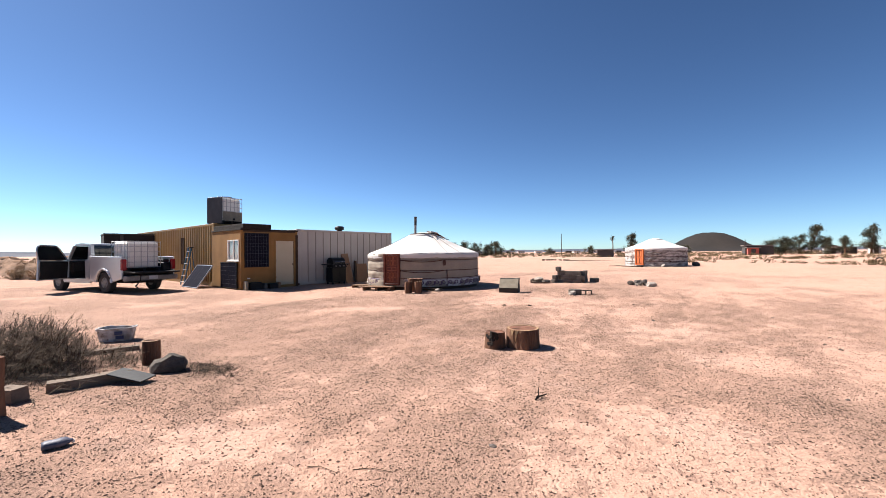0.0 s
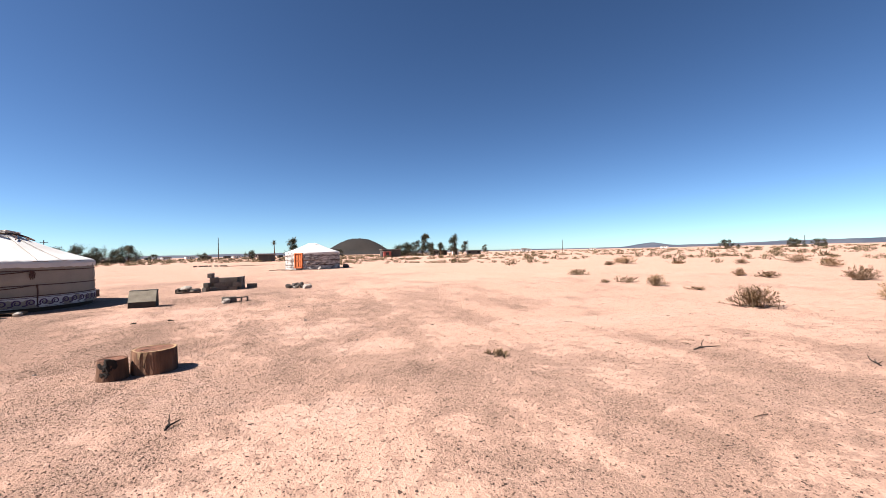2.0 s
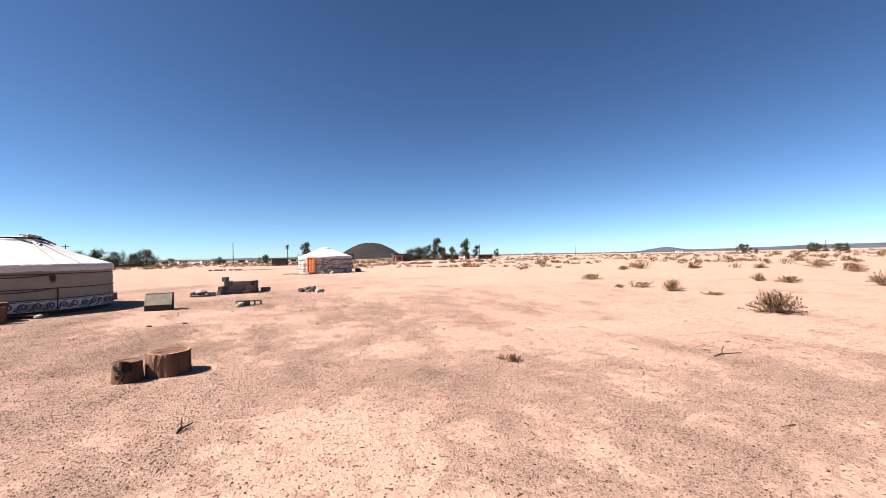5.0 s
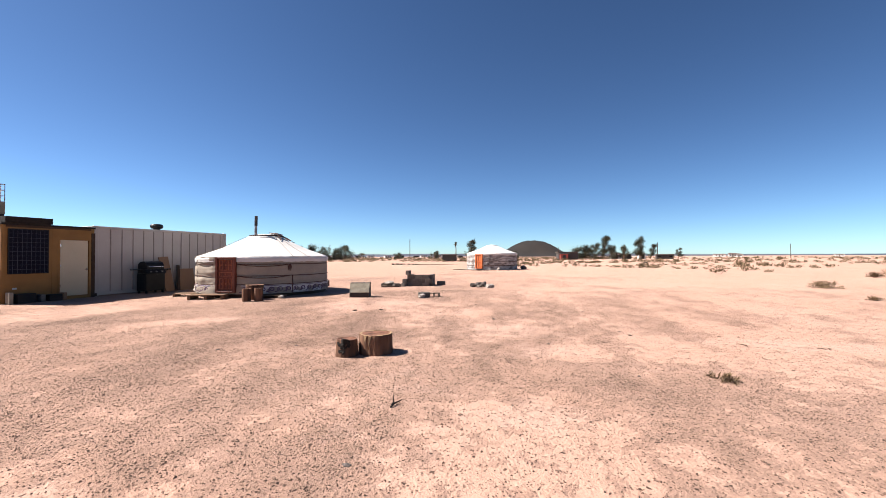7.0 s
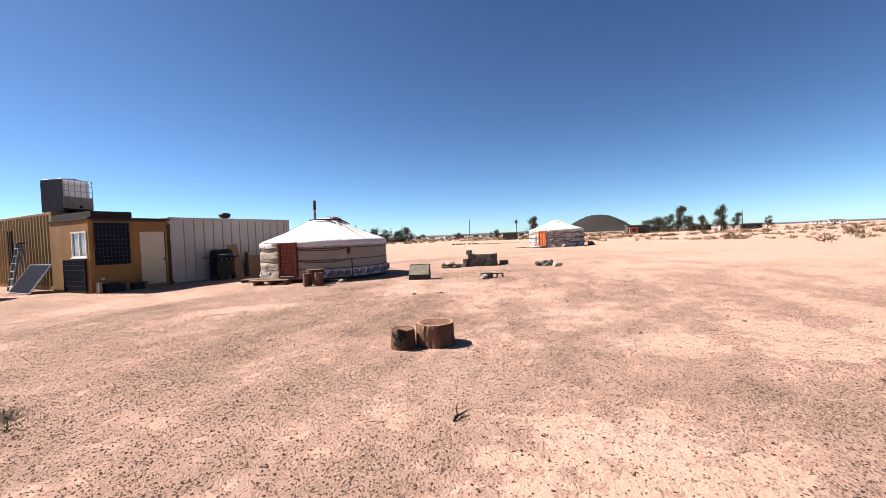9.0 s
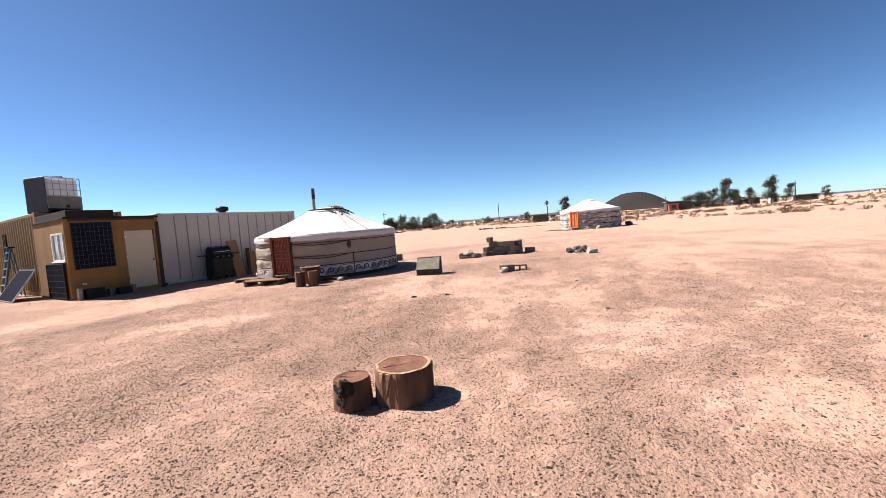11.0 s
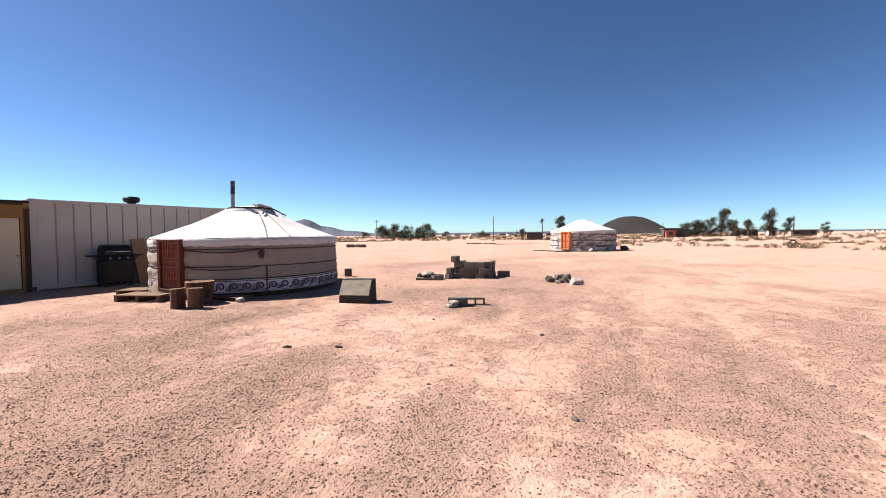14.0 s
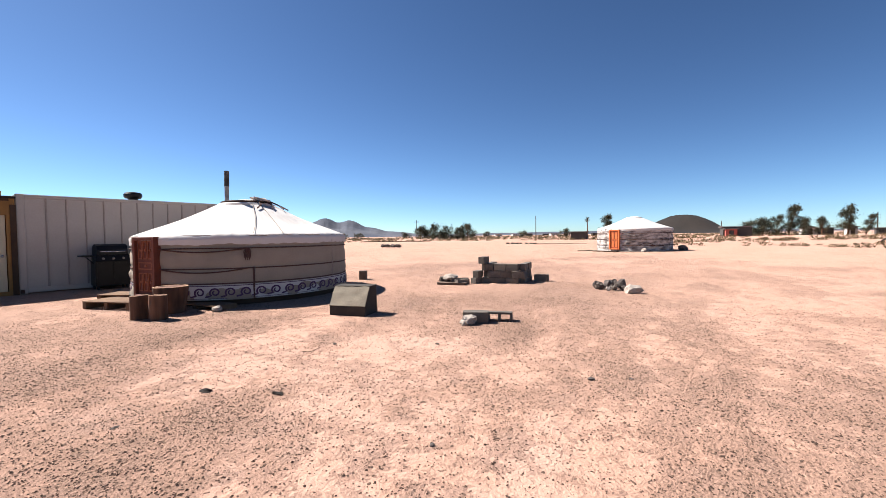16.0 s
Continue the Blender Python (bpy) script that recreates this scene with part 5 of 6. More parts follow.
def pickup():
    t = thing("pickup_truck", "silver pickup truck with its driver's door open and tailgate down", "pickup truck", on_ground(-18.75, 8.72, 183.5))
    hw = 0.98
    for s in (1, -1):
        y0, y1 = s * hw, s * (hw - 0.07)
        # bed side with wheel arch, x forward
        prof = [(-1.12, 0.55)] + [(-1.12, 1.33), (-1.08, 1.36), (0.92, 1.40), (0.92, 0.42)] + arch(0.0, 0.47)
        b = part("bed_side", softened(prism(bmesh.new(), prof, y0, y1)), TRUCK_PAINT, t)
        fl = bmesh.new()
        pts = [(p[0], p[1]) for p in arch(0.0, 0.50, 12)]
        tube(fl, [(p[0], s * (hw - 0.004), p[1]) for p in pts], 0.045, 8)
        part("wheel_flare", fl, TRUCK_PAINT, b)
        part("tail_light", boxed((-1.16, s * (hw - 0.16), 0.86), (-1.06, s * (hw + 0.006), 1.27), bevel=0.015), TAIL_RED, t)
        fprof = [(2.50, 0.45)] + [(2.50, 1.18), (2.75, 1.22), (4.02, 1.12), (4.12, 0.95), (4.12, 0.5), (3.70, 0.42)] + arch(3.2, 0.47)
        part("front_fender", softened(prism(bmesh.new(), fprof, y0, y1)), TRUCK_PAINT, t)
        part("rocker", boxed((0.92, s * (hw - 0.09), 0.36), (2.72, s * (hw - 0.01), 0.52), bevel=0.01), TRUCK_PAINT, t)
        # pillars of the cab
        part("rear_pillar", prism(bmesh.new(), [(1.24, 1.26), (1.30, 1.84), (1.42, 1.86), (1.50, 1.26)], s * (hw - 0.08), s * (hw - 0.2)), TRUCK_PAINT, t)
        part("front_pillar", prism(bmesh.new(), [(2.42, 1.82), (2.50, 1.82), (3.02, 1.20), (2.92, 1.20)], s * (hw - 0.08), s * (hw - 0.17)), TRUCK_PAINT, t)
        part("cab_corner", prism(bmesh.new(), [(1.24, 0.5), (1.24, 1.26), (1.52, 1.26), (1.46, 0.5)], s * hw, s * (hw - 0.1)), TRUCK_PAINT, t)
        for wx in (0.0, 3.2):
            wheel(t, wx, s * 0.83)
    part("bed_floor", boxed((-1.10, -hw + 0.07, 0.74), (0.92, hw - 0.07, 0.80)), DARK_TRIM, t)
    part("bed_front", boxed((0.86, -hw + 0.07, 0.80), (0.92, hw - 0.07, 1.38)), TRUCK_PAINT, t)
    part("tailgate", boxed((-1.66, -hw + 0.14, 0.74), (-1.12, hw - 0.14, 0.80), bevel=0.012), DARK_TRIM, t, "tailgate let down")
    # chrome bumper: its dark reflections are put into a darker alloy colour
    bmp = part("rear_bumper", boxed((-1.36, -hw + 0.02, 0.46), (-1.14, hw - 0.02, 0.66), bevel=0.03), WHEEL_ALLOY, t, "steel rear bumper, darkened for its reflections")
    part("number_plate", boxed((-1.372, -0.16, 0.50), (-1.362, 0.16, 0.64)), PLATE, bmp)
    part("rear_panel", boxed((-1.13, -hw + 0.08, 0.50), (-1.10, hw - 0.08, 0.74)), DARK_TRIM, t)
    part("chassis", boxed((-1.0, -0.55, 0.36), (3.9, 0.55, 0.60)), DARK_TRIM, t)
    part("hitch", boxed((-1.5, -0.06, 0.36), (-1.1, 0.06, 0.46)), DARK_TRIM, t)
    hood = prism(bmesh.new(), [(2.50, 1.20), (2.56, 1.27), (4.0, 1.14), (4.1, 1.0), (4.1, 0.55), (2.5, 0.55)], -hw + 0.07, hw - 0.07)
    part("hood", softened(hood, 0.04), TRUCK_PAINT, t)
    part("front_bumper", boxed((4.02, -hw + 0.03, 0.42), (4.22, hw - 0.03, 0.64), bevel=0.03), CHROME, t)
    part("roof", prism(bmesh.new(), [(1.30, 1.82), (1.36, 1.88), (2.0, 1.91), (2.40, 1.88), (2.48, 1.81)], -hw + 0.12, hw - 0.12), TRUCK_PAINT, t)
    part("rear_window", prism(bmesh.new(), [(1.25, 1.30), (1.31, 1.82), (1.33, 1.82), (1.27, 1.30)], -hw + 0.2, hw - 0.2), GLASS, t)
    part("windscreen", prism(bmesh.new(), [(2.96, 1.22), (2.46, 1.80), (2.44, 1.80), (2.94, 1.22)], -hw + 0.17, hw - 0.17), GLASS, t)
    part("cab_back", boxed((1.24, -hw + 0.1, 0.5), (1.28, hw - 0.1, 1.28)), TRUCK_PAINT, t)
    part("cab_floor", boxed((1.28, -hw + 0.09, 0.46), (2.80, hw - 0.09, 0.54)), DARK_TRIM, t)
    part("dashboard", boxed((2.55, -hw + 0.09, 0.75), (2.80, hw - 0.09, 1.16), bevel=0.04), DARK_TRIM, t)
    part("firewall", boxed((2.78, -hw + 0.09, 0.54), (2.80, hw - 0.09, 1.2)), DARK_TRIM, t)
    seat = box(boxed((1.5, -0.75, 0.54), (2.05, 0.75, 0.90), bevel=0.05), (1.33, -0.75, 0.80), (1.55, 0.75, 1.42), bevel=0.05)
    part("bench_seat", seat, DARK_TRIM, t)
    part("steering_wheel", tube(bmesh.new(), [(2.38 + 0.08 * math.sin(2 * math.pi * i / 16), 0.42 + 0.19 * math.cos(2 * math.pi * i / 16), 1.08 + 0.17 * math.sin(2 * math.pi * i / 16)) for i in range(17)], 0.015, 6), DARK_TRIM, t)
    # passenger door closed, driver's door swung open on its front hinge
    dprof = [(1.49, 0.5), (1.53, 1.26), (2.86, 1.22), (2.80, 0.5)]
    wprof = [(1.53, 1.27), (1.47, 1.62), (1.52, 1.77), (1.64, 1.82), (2.30, 1.80), (2.46, 1.70), (2.86, 1.23)]

    def door(m):
        d = part("door", prism(bmesh.new(), dprof, 0, -0.05), TRUCK_PAINT, t, m=m)
        inner = prism(bmesh.new(), [(1.56, 0.54), (1.60, 1.22), (2.80, 1.19), (2.74, 0.54)], -0.052, -0.10)
        part("inner_panel", inner, DARK_TRIM, d, "dark inner door panel")
        part("window", prism(bmesh.new(), wprof, -0.02, -0.03), GLASS, d)
        f = bmesh.new()
        for a, b in zip(wprof, wprof[1:]):
            cyl(f, (a[0], -0.03, a[1]), (b[0], -0.03, b[1]), 0.028, seg=6)
        part("window_frame", f, TRUCK_PAINT, d)
        part("mirror", boxed((2.60, 0.03, 1.22), (2.72, 0.24, 1.42), bevel=0.03), DARK_TRIM, d)
        return d
    door(pose(0, -hw + 0.005, 0) @ Matrix.Diagonal((1, -1, 1, 1)))
    hinge = Matrix.Translation((2.84, hw - 0.02, 0)) @ Matrix.Rotation(radians(-62), 4, "Z") @ Matrix.Translation((-2.84, 0, 0))
    door(hinge)
    # the cab sits behind the front axle
    for o in t.children:
        if o.name.split(".")[0] in ("rear_pillar", "front_pillar", "cab_corner", "roof", "rear_window", "windscreen", "cab_back", "cab_floor", "dashboard", "firewall", "bench_seat", "steering_wheel", "door"):
            o.matrix_basis = pose(-0.3, 0, 0) @ o.matrix_basis
    # load in the bed
    M = t.matrix_basis
    tote("water_tote", M @ pose(-0.38, 0.04, 0.80, 0, 0, 90), "caged white water tote standing in the truck bed")
    plain("generator", box(boxed((-0.25, -0.16, 0), (0.25, 0.16, 0.34), bevel=0.03), (-0.16, -0.12, 0.34), (0.2, 0.12, 0.46), bevel=0.02), BLACK_METAL, M @ pose(-0.80, -0.74, 0.80), "black machine standing in the truck bed", "generator")
    plain("jerrycan", boxed((-0.12, -0.09, 0), (0.12, 0.09, 0.42), bevel=0.03), DARK_TARP, M @ pose(-0.3, -0.76, 0.80), "dark jerrycan standing in the truck bed", "can")
    plain("hose", tube(bmesh.new(), [(0, 0, 0), (-0.12, 0.02, -0.1), (-0.2, 0.1, -0.35), (-0.1, 0.2, -0.52), (0.0, 0.05, -0.60)], 0.022, 7), DARK_TRIM, M @ pose(-1.45, 0.55, 0.80), "black hose hanging off the tailgate", "hose")


pickup()


def dark_shed():
    s = thing("storage_shed", "dark flat-roofed shed standing behind the truck", "shed", on_ground(-27.5, 12.7, 70))
    part("wall", boxed((-1.05, -0.9, 0), (1.3, 1.3, 2.52)), DARK_TRIM, s)
    part("roof", boxed((-1.07, -0.92, 2.52), (1.32, 1.32, 2.59)), HOUSE_DARK, s)
    part("corner_post", boxed((-0.35, -0.94, 0), (-0.2, -0.9, 2.52)), HOUSE_DARK, s)


dark_shed()


# ---- dry debris by the start of the walk ----
def strips(specs, material, name):
    """Many thin bent strips as one mesh: (root, tip, bow, width)."""
    verts, faces = [], []
    for root, tip, bow, w in specs:
        d = (tip - root)
        side = d.cross(Vector((0.3, 0.2, 1))).normalized() * w
        mid = (root + tip) / 2 + bow
        b = len(verts)
        verts += [root - side, root + side, mid + side * 0.7, mid - side * 0.7, tip]
        faces += [(b, b + 1, b + 2, b + 3), (b + 3, b + 2, b + 4)]
    me = bpy.data.meshes.new(name)
    me.from_pydata([tuple(v) for v in verts], [], faces)
    me.materials.append(material)
    return me


def bush_parts(w, h, seed, leafy, dense):
    rnd = random.Random(seed)
    stems, leaves = [], []
    for i in range(int(64 * dense)):
        a = rnd.uniform(0, 6.28)
        el = rnd.uniform(0.08, 1.5)
        ln = rnd.uniform(0.72, 1.0)
        root = Vector((rnd.gauss(0, 0.10) * w, rnd.gauss(0, 0.08) * w, 0))
        tip = root + Vector((math.cos(a) * math.cos(el) * w * 0.5 * ln, math.sin(a) * math.cos(el) * w * 0.5 * ln, math.sin(el) * h * ln))
        bow = Vector((rnd.gauss(0, 0.04) * w, rnd.gauss(0, 0.04) * w, rnd.uniform(0, 0.12) * h))
        stems.append((root, tip, bow, 0.004 + 0.002 * w))
        for k in range(26):
            f = rnd.uniform(0.3, 1.02)
            p = root.lerp(tip, f) + bow * (4 * f * (1 - f))
            q = p + Vector((rnd.gauss(0, 1), rnd.gauss(0, 1), rnd.uniform(-0.3, 1.2))).normalized() * rnd.uniform(0.05, 0.12) * (0.5 + 0.4 * w)
            leaves.append((p, q, Vector((0, 0, 0)), rnd.uniform(0.003, 0.0075) * (0.7 + 0.5 * w)))
    return stems, leaves


def bush(x, y, w, h, seed, leafy=True, dense=1.0, grey=False):
    b = thing("desert_bush", "low grey-green desert bush on the sand" if grey else "dry straw-coloured desert bush on the sand", "bush", on_ground(x, y, seed * 37 % 360, -0.01), "desert bushes")
    stems, leaves = bush_parts(w, h, seed, leafy, dense)
    for nm, sp, mt_ in (("stem", stems, DRY_TWIG), ("foliage", leaves, GREY_LEAF if grey else DRY_LEAF)):
        o = new(nm, strips(sp, mt_, nm))
        o.parent = b


BUSHES = [(9.78, 6.75, 1.16, 0.52, 1, 1.9), (14.0, 5.5, 1.6, 0.8, 0, 2.2), (14.9, 5.9, 1.4, 0.88, 1, 2.2), (13.6, 5.9, 1.0, 0.6, 0, 1.6), (8.1, 3.03, 0.8, 0.5, 0, 0.8), (13.54, 18.8, 1.15, 0.32, 1, 1.2), (11.91, 11.81, 0.8, 0.47, 0, 1.5),
          (12.15, 13.71, 1.2, 0.25, 1, 0.6), (19.36, 9.68, 1.22, 0.57, 1, 1.4), (18.26, 12.2, 1.15, 0.3, 1, 0.8), (18.42, 13.55, 0.7, 0.4, 0, 1.0), (11.85, 10.1, 0.76, 0.11, 1, 0.4), (11.4, 13.9, 0.5, 0.14, 1, 0.5)]
for i, (x_, y_, w_, h_, g_, dn_) in enumerate(BUSHES):
    bush(x_, y_, w_, h_, i + 1, True, dn_, bool(g_))
MID = [(28.5, 15.6, 1.3, 0.55), (32.4, 19.9, 2.0, 0.68), (29.7, 11.2, 2.3, 0.83), (27.7, 8.8, 2.0, 0.6), (34.5, 10.2, 1.3, 0.64), (36.2, 9.6, 2.0, 0.7), (24.2, 27.2, 2.3, 0.75), (29.0, 21.3, 1.0, 0.4), (26.2, 24.0, 0.8, 0.3), (25.5, 29.5, 1.2, 0.5), (22.0, 26.5, 0.9, 0.35)]
for i, (x_, y_, w_, h_) in enumerate(MID):
    bush(x_, y_, w_, h_, 40 + i, True, 1.3, i % 3 == 1)


def scrub(name, count, seed, region, size, material, label):
    """Low brush over a stretch of land, each clump a tuft of upright strips."""
    rnd = random.Random(seed)
    sp = []
    made = 0
    while made < count:
        x, y = region(rnd)
        if noise.noise(Vector((x * 0.06, y * 0.06, seed))) + rnd.uniform(-0.35, 0.35) < 0.0:
            continue
        made += 1
        s = rnd.uniform(*size) * (1 + math.hypot(x, y) * 0.003)
        z = ground_height(x, y)
        for k in range(rnd.randint(44, 64)):
            a, el = rnd.uniform(0, 6.28), rnd.uniform(0.15, 1.4)
            f = rnd.random() ** 0.5
            root = Vector((x + math.cos(a) * math.cos(el) * 0.5 * s * f, y + math.sin(a) * math.cos(el) * 0.5 * s * f, z - 0.03 + math.sin(el) * 0.30 * s * f))
            tip = root + Vector((rnd.gauss(0, 1), rnd.gauss(0, 1), rnd.uniform(0, 1.6))).normalized() * s * rnd.uniform(0.12, 0.26)
            sp.append((root, tip, Vector((0, 0, 0)), 0.028 * s))
    tagged(new(name, strips(sp, material, name)), label, "scrub", kind="stuff")


def hummock(x, y, w, h, seed):
    bm = bmesh.new()
    seg, rings = 28, []
    for i in range(7):
        k = i / 6
        rings.append([bm.verts.new((w * k * math.cos(a) * (1 + 0.25 * noise.noise(Vector((math.cos(a), math.sin(a), seed)))), 0.6 * w * k * math.sin(a), h * math.cos(k * math.pi / 2) ** 2 * (1 + 0.35 * noise.noise(Vector((k * 3, a * 2, seed)))) - 0.12 * k)) for a in (2 * math.pi * j / seg for j in range(seg))])
    for p, q in zip(rings, rings[1:]):
        for j in range(seg):
            bm.faces.new((p[j], p[(j + 1) % seg], q[(j + 1) % seg], q[j]))
    bmesh.ops.remove_doubles(bm, verts=bm.verts[:], dist=0.001)
    tagged(part("sand_hummock", bm, HUMMOCK, m=on_ground(x, y, seed * 31), smooth=True), "low brown sand hummock beyond the truck", "mound")


for x_, y_, w_, h_, sd_ in ((-41.0, 12.5, 3.2, 0.9, 1), (-48.0, 18.0, 4.2, 1.2, 2), (-38.0, 16.5, 2.4, 0.6, 3), (-55.0, 16.0, 4.0, 1.1, 4), (-33.0, 10.5, 1.8, 0.45, 5), (-60.0, 24.0, 5.0, 1.3, 6)):
    hummock(x_, y_, w_, h_, sd_)
    for k_ in range(6):
        bush(x_ + w_ * 0.55 * math.cos(k_ * 2.4 + sd_), y_ + w_ * 0.4 * math.sin(k_ * 2.4 + sd_), 1.3, 0.3 + h_ * 0.75, 120 + sd_ * 7 + k_, True, 1.2, k_ % 2 == 0)


def polar(d0, d1, a0, a1, power=1.0):
    return lambda r: (lambda d, a: (d * math.cos(a), d * math.sin(a) + 2))(d0 + (d1 - d0) * r.random() ** power, radians(r.uniform(a0, a1)))


scrub("desert_scrub", 230, 3, polar(34, 85, -5, 66), (0.45, 1.35), FAR_SCRUB, "scattered straw-coloured brush over the far sand")
scrub("desert_scrub", 1100, 4, polar(80, 300, -20, 75), (0.6, 1.3), FAR_SCRUB, "band of olive brush across the far desert")
scrub("desert_scrub", 150, 7, polar(46, 75, 66, 88), (0.45, 1.2), FAR_SCRUB, "dry brush beyond the far yurt")
scrub("desert_scrub", 1500, 5, polar(82, 300, 75, 130), (0.6, 1.3), FAR_SCRUB, "band of olive brush across the far desert")
scrub("desert_scrub", 1100, 6, polar(36, 200, 130, 185), (0.6, 1.3), FAR_SCRUB, "band of olive brush behind the truck")


def twig(x, y, ln, rz, label="dark dry twig lying on the sand", fork=True):
    bm = bmesh.new()
    tube(bm, [(-ln / 2, 0, 0.01), (-ln * 0.1, ln * 0.08, 0.025), (ln / 2, 0, 0.035)], 0.011, 5, 0.5)
    if fork:
        tube(bm, [(-ln * 0.1, ln * 0.08, 0.02), (ln * 0.05, ln * 0.3, 0.05), (ln * 0.2, ln * 0.36, 0.10)], 0.008, 5, 0.4)
        tube(bm, [(-ln * 0.3, 0.02, 0.02), (-ln * 0.32, -ln * 0.1, 0.06)], 0.008, 5, 0.5)
    return plain("twig", bm, CHAR, on_ground(x, y, rz), label, "twig")


twig(-1.28, 3.86, 0.17, 62)
for x_, y_, r_, l_ in ((-2.29, 1.84, 5, 0.25), (-1.97, 1.98, 18, 0.28), (1.22, 11.0, 10, 0.16), (-3.93, 11.87, 20, 0.14), (-3.0, 3.6, 30, 0.08)):
    plain("twig", tube(bmesh.new(), [(-l_ / 2, 0, 0.006), (-l_ * 0.1, l_ * 0.1, 0.012), (l_ / 2, l_ * 0.02, 0.008)], 0.004, 4, 0.5), BRUSH_PILE, on_ground(x_, y_, r_), "thin dry stem lying on the sand", "twig", "scattered twigs")
bush(2.38, 5.06, 0.42, 0.07, 77, True, 0.35, True)
twig(5.24, 4.2, 0.42, -8, "forked dry stick lying on the sand")
twig(6.34, 2.87, 0.22, 40)
rnd = random.Random(12)
for i in range(26):
    x_, y_ = rnd.uniform(3.5, 11), rnd.uniform(2, 9)
    plain("twig", tube(bmesh.new(), [(-0.06, 0, 0.006), (0, rnd.uniform(-0.02, 0.02), 0.012), (rnd.uniform(0.03, 0.1), 0, 0.006)], 0.006, 4, 0.6), BRUSH_PILE, on_ground(x_, y_, rnd.uniform(0, 180)), "short dry twig lying on the sand", "twig", "scattered twigs")
for i in range(34):
    x_, y_ = rnd.uniform(-7, 3), rnd.uniform(2.5, 13)
    s_ = rnd.uniform(0.012, 0.03)
    plain("stone", lump((s_ * 1.5, s_, s_ * 0.7), i + 60, 1), DARK_ROCK, on_ground(x_, y_, i * 33), "small dark stone lying on the sand", "stone", "scattered stones")
# two flattened lumps added in place of dark flat twigs
plain("stone", lump((0.07, 0.035, 0.022), 91, 2, 0.7), CHAR, on_ground(-3.92, 10.55, 0), "flat dark lump standing for a twig on pale sand", "stone")
plain("stone", lump((0.05, 0.025, 0.018), 92, 2, 0.7), CHAR, on_ground(-3.25, 10.75, 0), "flat dark lump standing for a twig on pale sand", "stone")


def brush_pile(x, y, w, d, h, seed, count=420, reach=0.5):
    b = thing("brush_pile", "tangled heap of dead brown brush on the ground", "brush", on_ground(x, y, 0, -0.02))
    r = random.Random(seed)
    tw_, lf_ = [], []
    for i in range(count):
        p = Vector((r.gauss(0, 0.33) * w, r.gauss(0, 0.33) * d, 0))
        p.z = r.uniform(0, h) * max(0.15, 1 - (p.x / w) ** 2 * 2 - (p.y / d) ** 2 * 2)
        a, el = r.uniform(0, 6.28), r.uniform(-0.1, 0.75 if h > 0.3 else 0.15)
        q = p + Vector((math.cos(a) * math.cos(el), math.sin(a) * math.cos(el), math.sin(el))) * r.uniform(0.3, 1.0) * reach * (1 if h > 0.3 else 0.6)
        q.z = min(max(q.z, 0.01), h * 1.25 + 0.02)
        tw_.append((p, q, Vector((0, 0, r.uniform(-0.03, 0.06))), r.uniform(0.002, 0.006)))
        for k in range(14):
            f = r.random()
            p2 = p.lerp(q, f)
            q2 = p2 + Vector((r.gauss(0, 1), r.gauss(0, 1), r.gauss(0.3, 0.8))).normalized() * r.uniform(0.04, 0.16)
            q2.z = min(max(q2.z, 0.005), h * 1.35 + 0.02)
            lf_.append((p2, q2, Vector((0, 0, 0)), r.uniform(0.0015, 0.004)))
    for nm, sp, mt_ in (("branch_tangle", tw_, BRUSH_PILE), ("twig_tangle", lf_, BRUSH_PILE)):
        o = new(nm, strips(sp, mt_, nm))
        o.parent = b
        tagged(o, kind="stuff")


brush_pile(-7.5, 2.05, 1.6, 1.0, 0.6, 1, 1200)
brush_pile(-5.42, 3.10, 0.75, 0.3, 0.018, 2, 220, 0.3)
brush_pile(-6.9, 2.85, 0.9, 0.35, 0.08, 3, 90, 0.35)


def tub():
    t = thing("plastic_tub", "torn white plastic tub with dark blue label", "tub", on_ground(-8.58, 3.53, 48) @ Matrix.Diagonal((0.84, 0.84, 0.9, 1)))
    bm = bmesh.new()
    rings = []
    for w, d, z in ((0.27, 0.17, 0.0), (0.31, 0.20, 0.22), (0.33, 0.215, 0.23), (0.33, 0.215, 0.25), (0.30, 0.19, 0.25), (0.25, 0.15, 0.03)):
        ring = []
        for i in range(28):
            a = 2 * math.pi * i / 28
            c, s = math.cos(a), math.sin(a)
            k = (abs(c) ** 5 + abs(s) ** 5) ** -0.2
            ring.append(bm.verts.new((w * c * k, d * s * k, z + (0.025 * noise.noise(Vector((c * 3, s * 3, 1))) if z > 0.2 else 0))))
        rings.append(ring)
    for a_, b_ in zip(rings, rings[1:]):
        for i in range(28):
            bm.faces.new((a_[i], a_[(i + 1) % 28], b_[(i + 1) % 28], b_[i]))
    bm.faces.new(rings[0])
    bm.faces.new(rings[-1])
    part("shell", bm, DIRTY_TUB, t)
    part("soil", boxed((-0.24, -0.14, 0.10), (0.24, 0.14, 0.17)), DARK_ROCK, t)
    part("label_patch", boxed((0.04, -0.212, 0.05), (0.17, -0.19, 0.11), turn=pose(0, 0, 0, 8, 0, 0)), BLUE_PRINT, t)
    part("label_patch", boxed((0.02, -0.216, 0.13), (0.15, -0.194, 0.19), turn=pose(0, 0, 0, 8, 0, 0)), BLUE_PRINT, t)


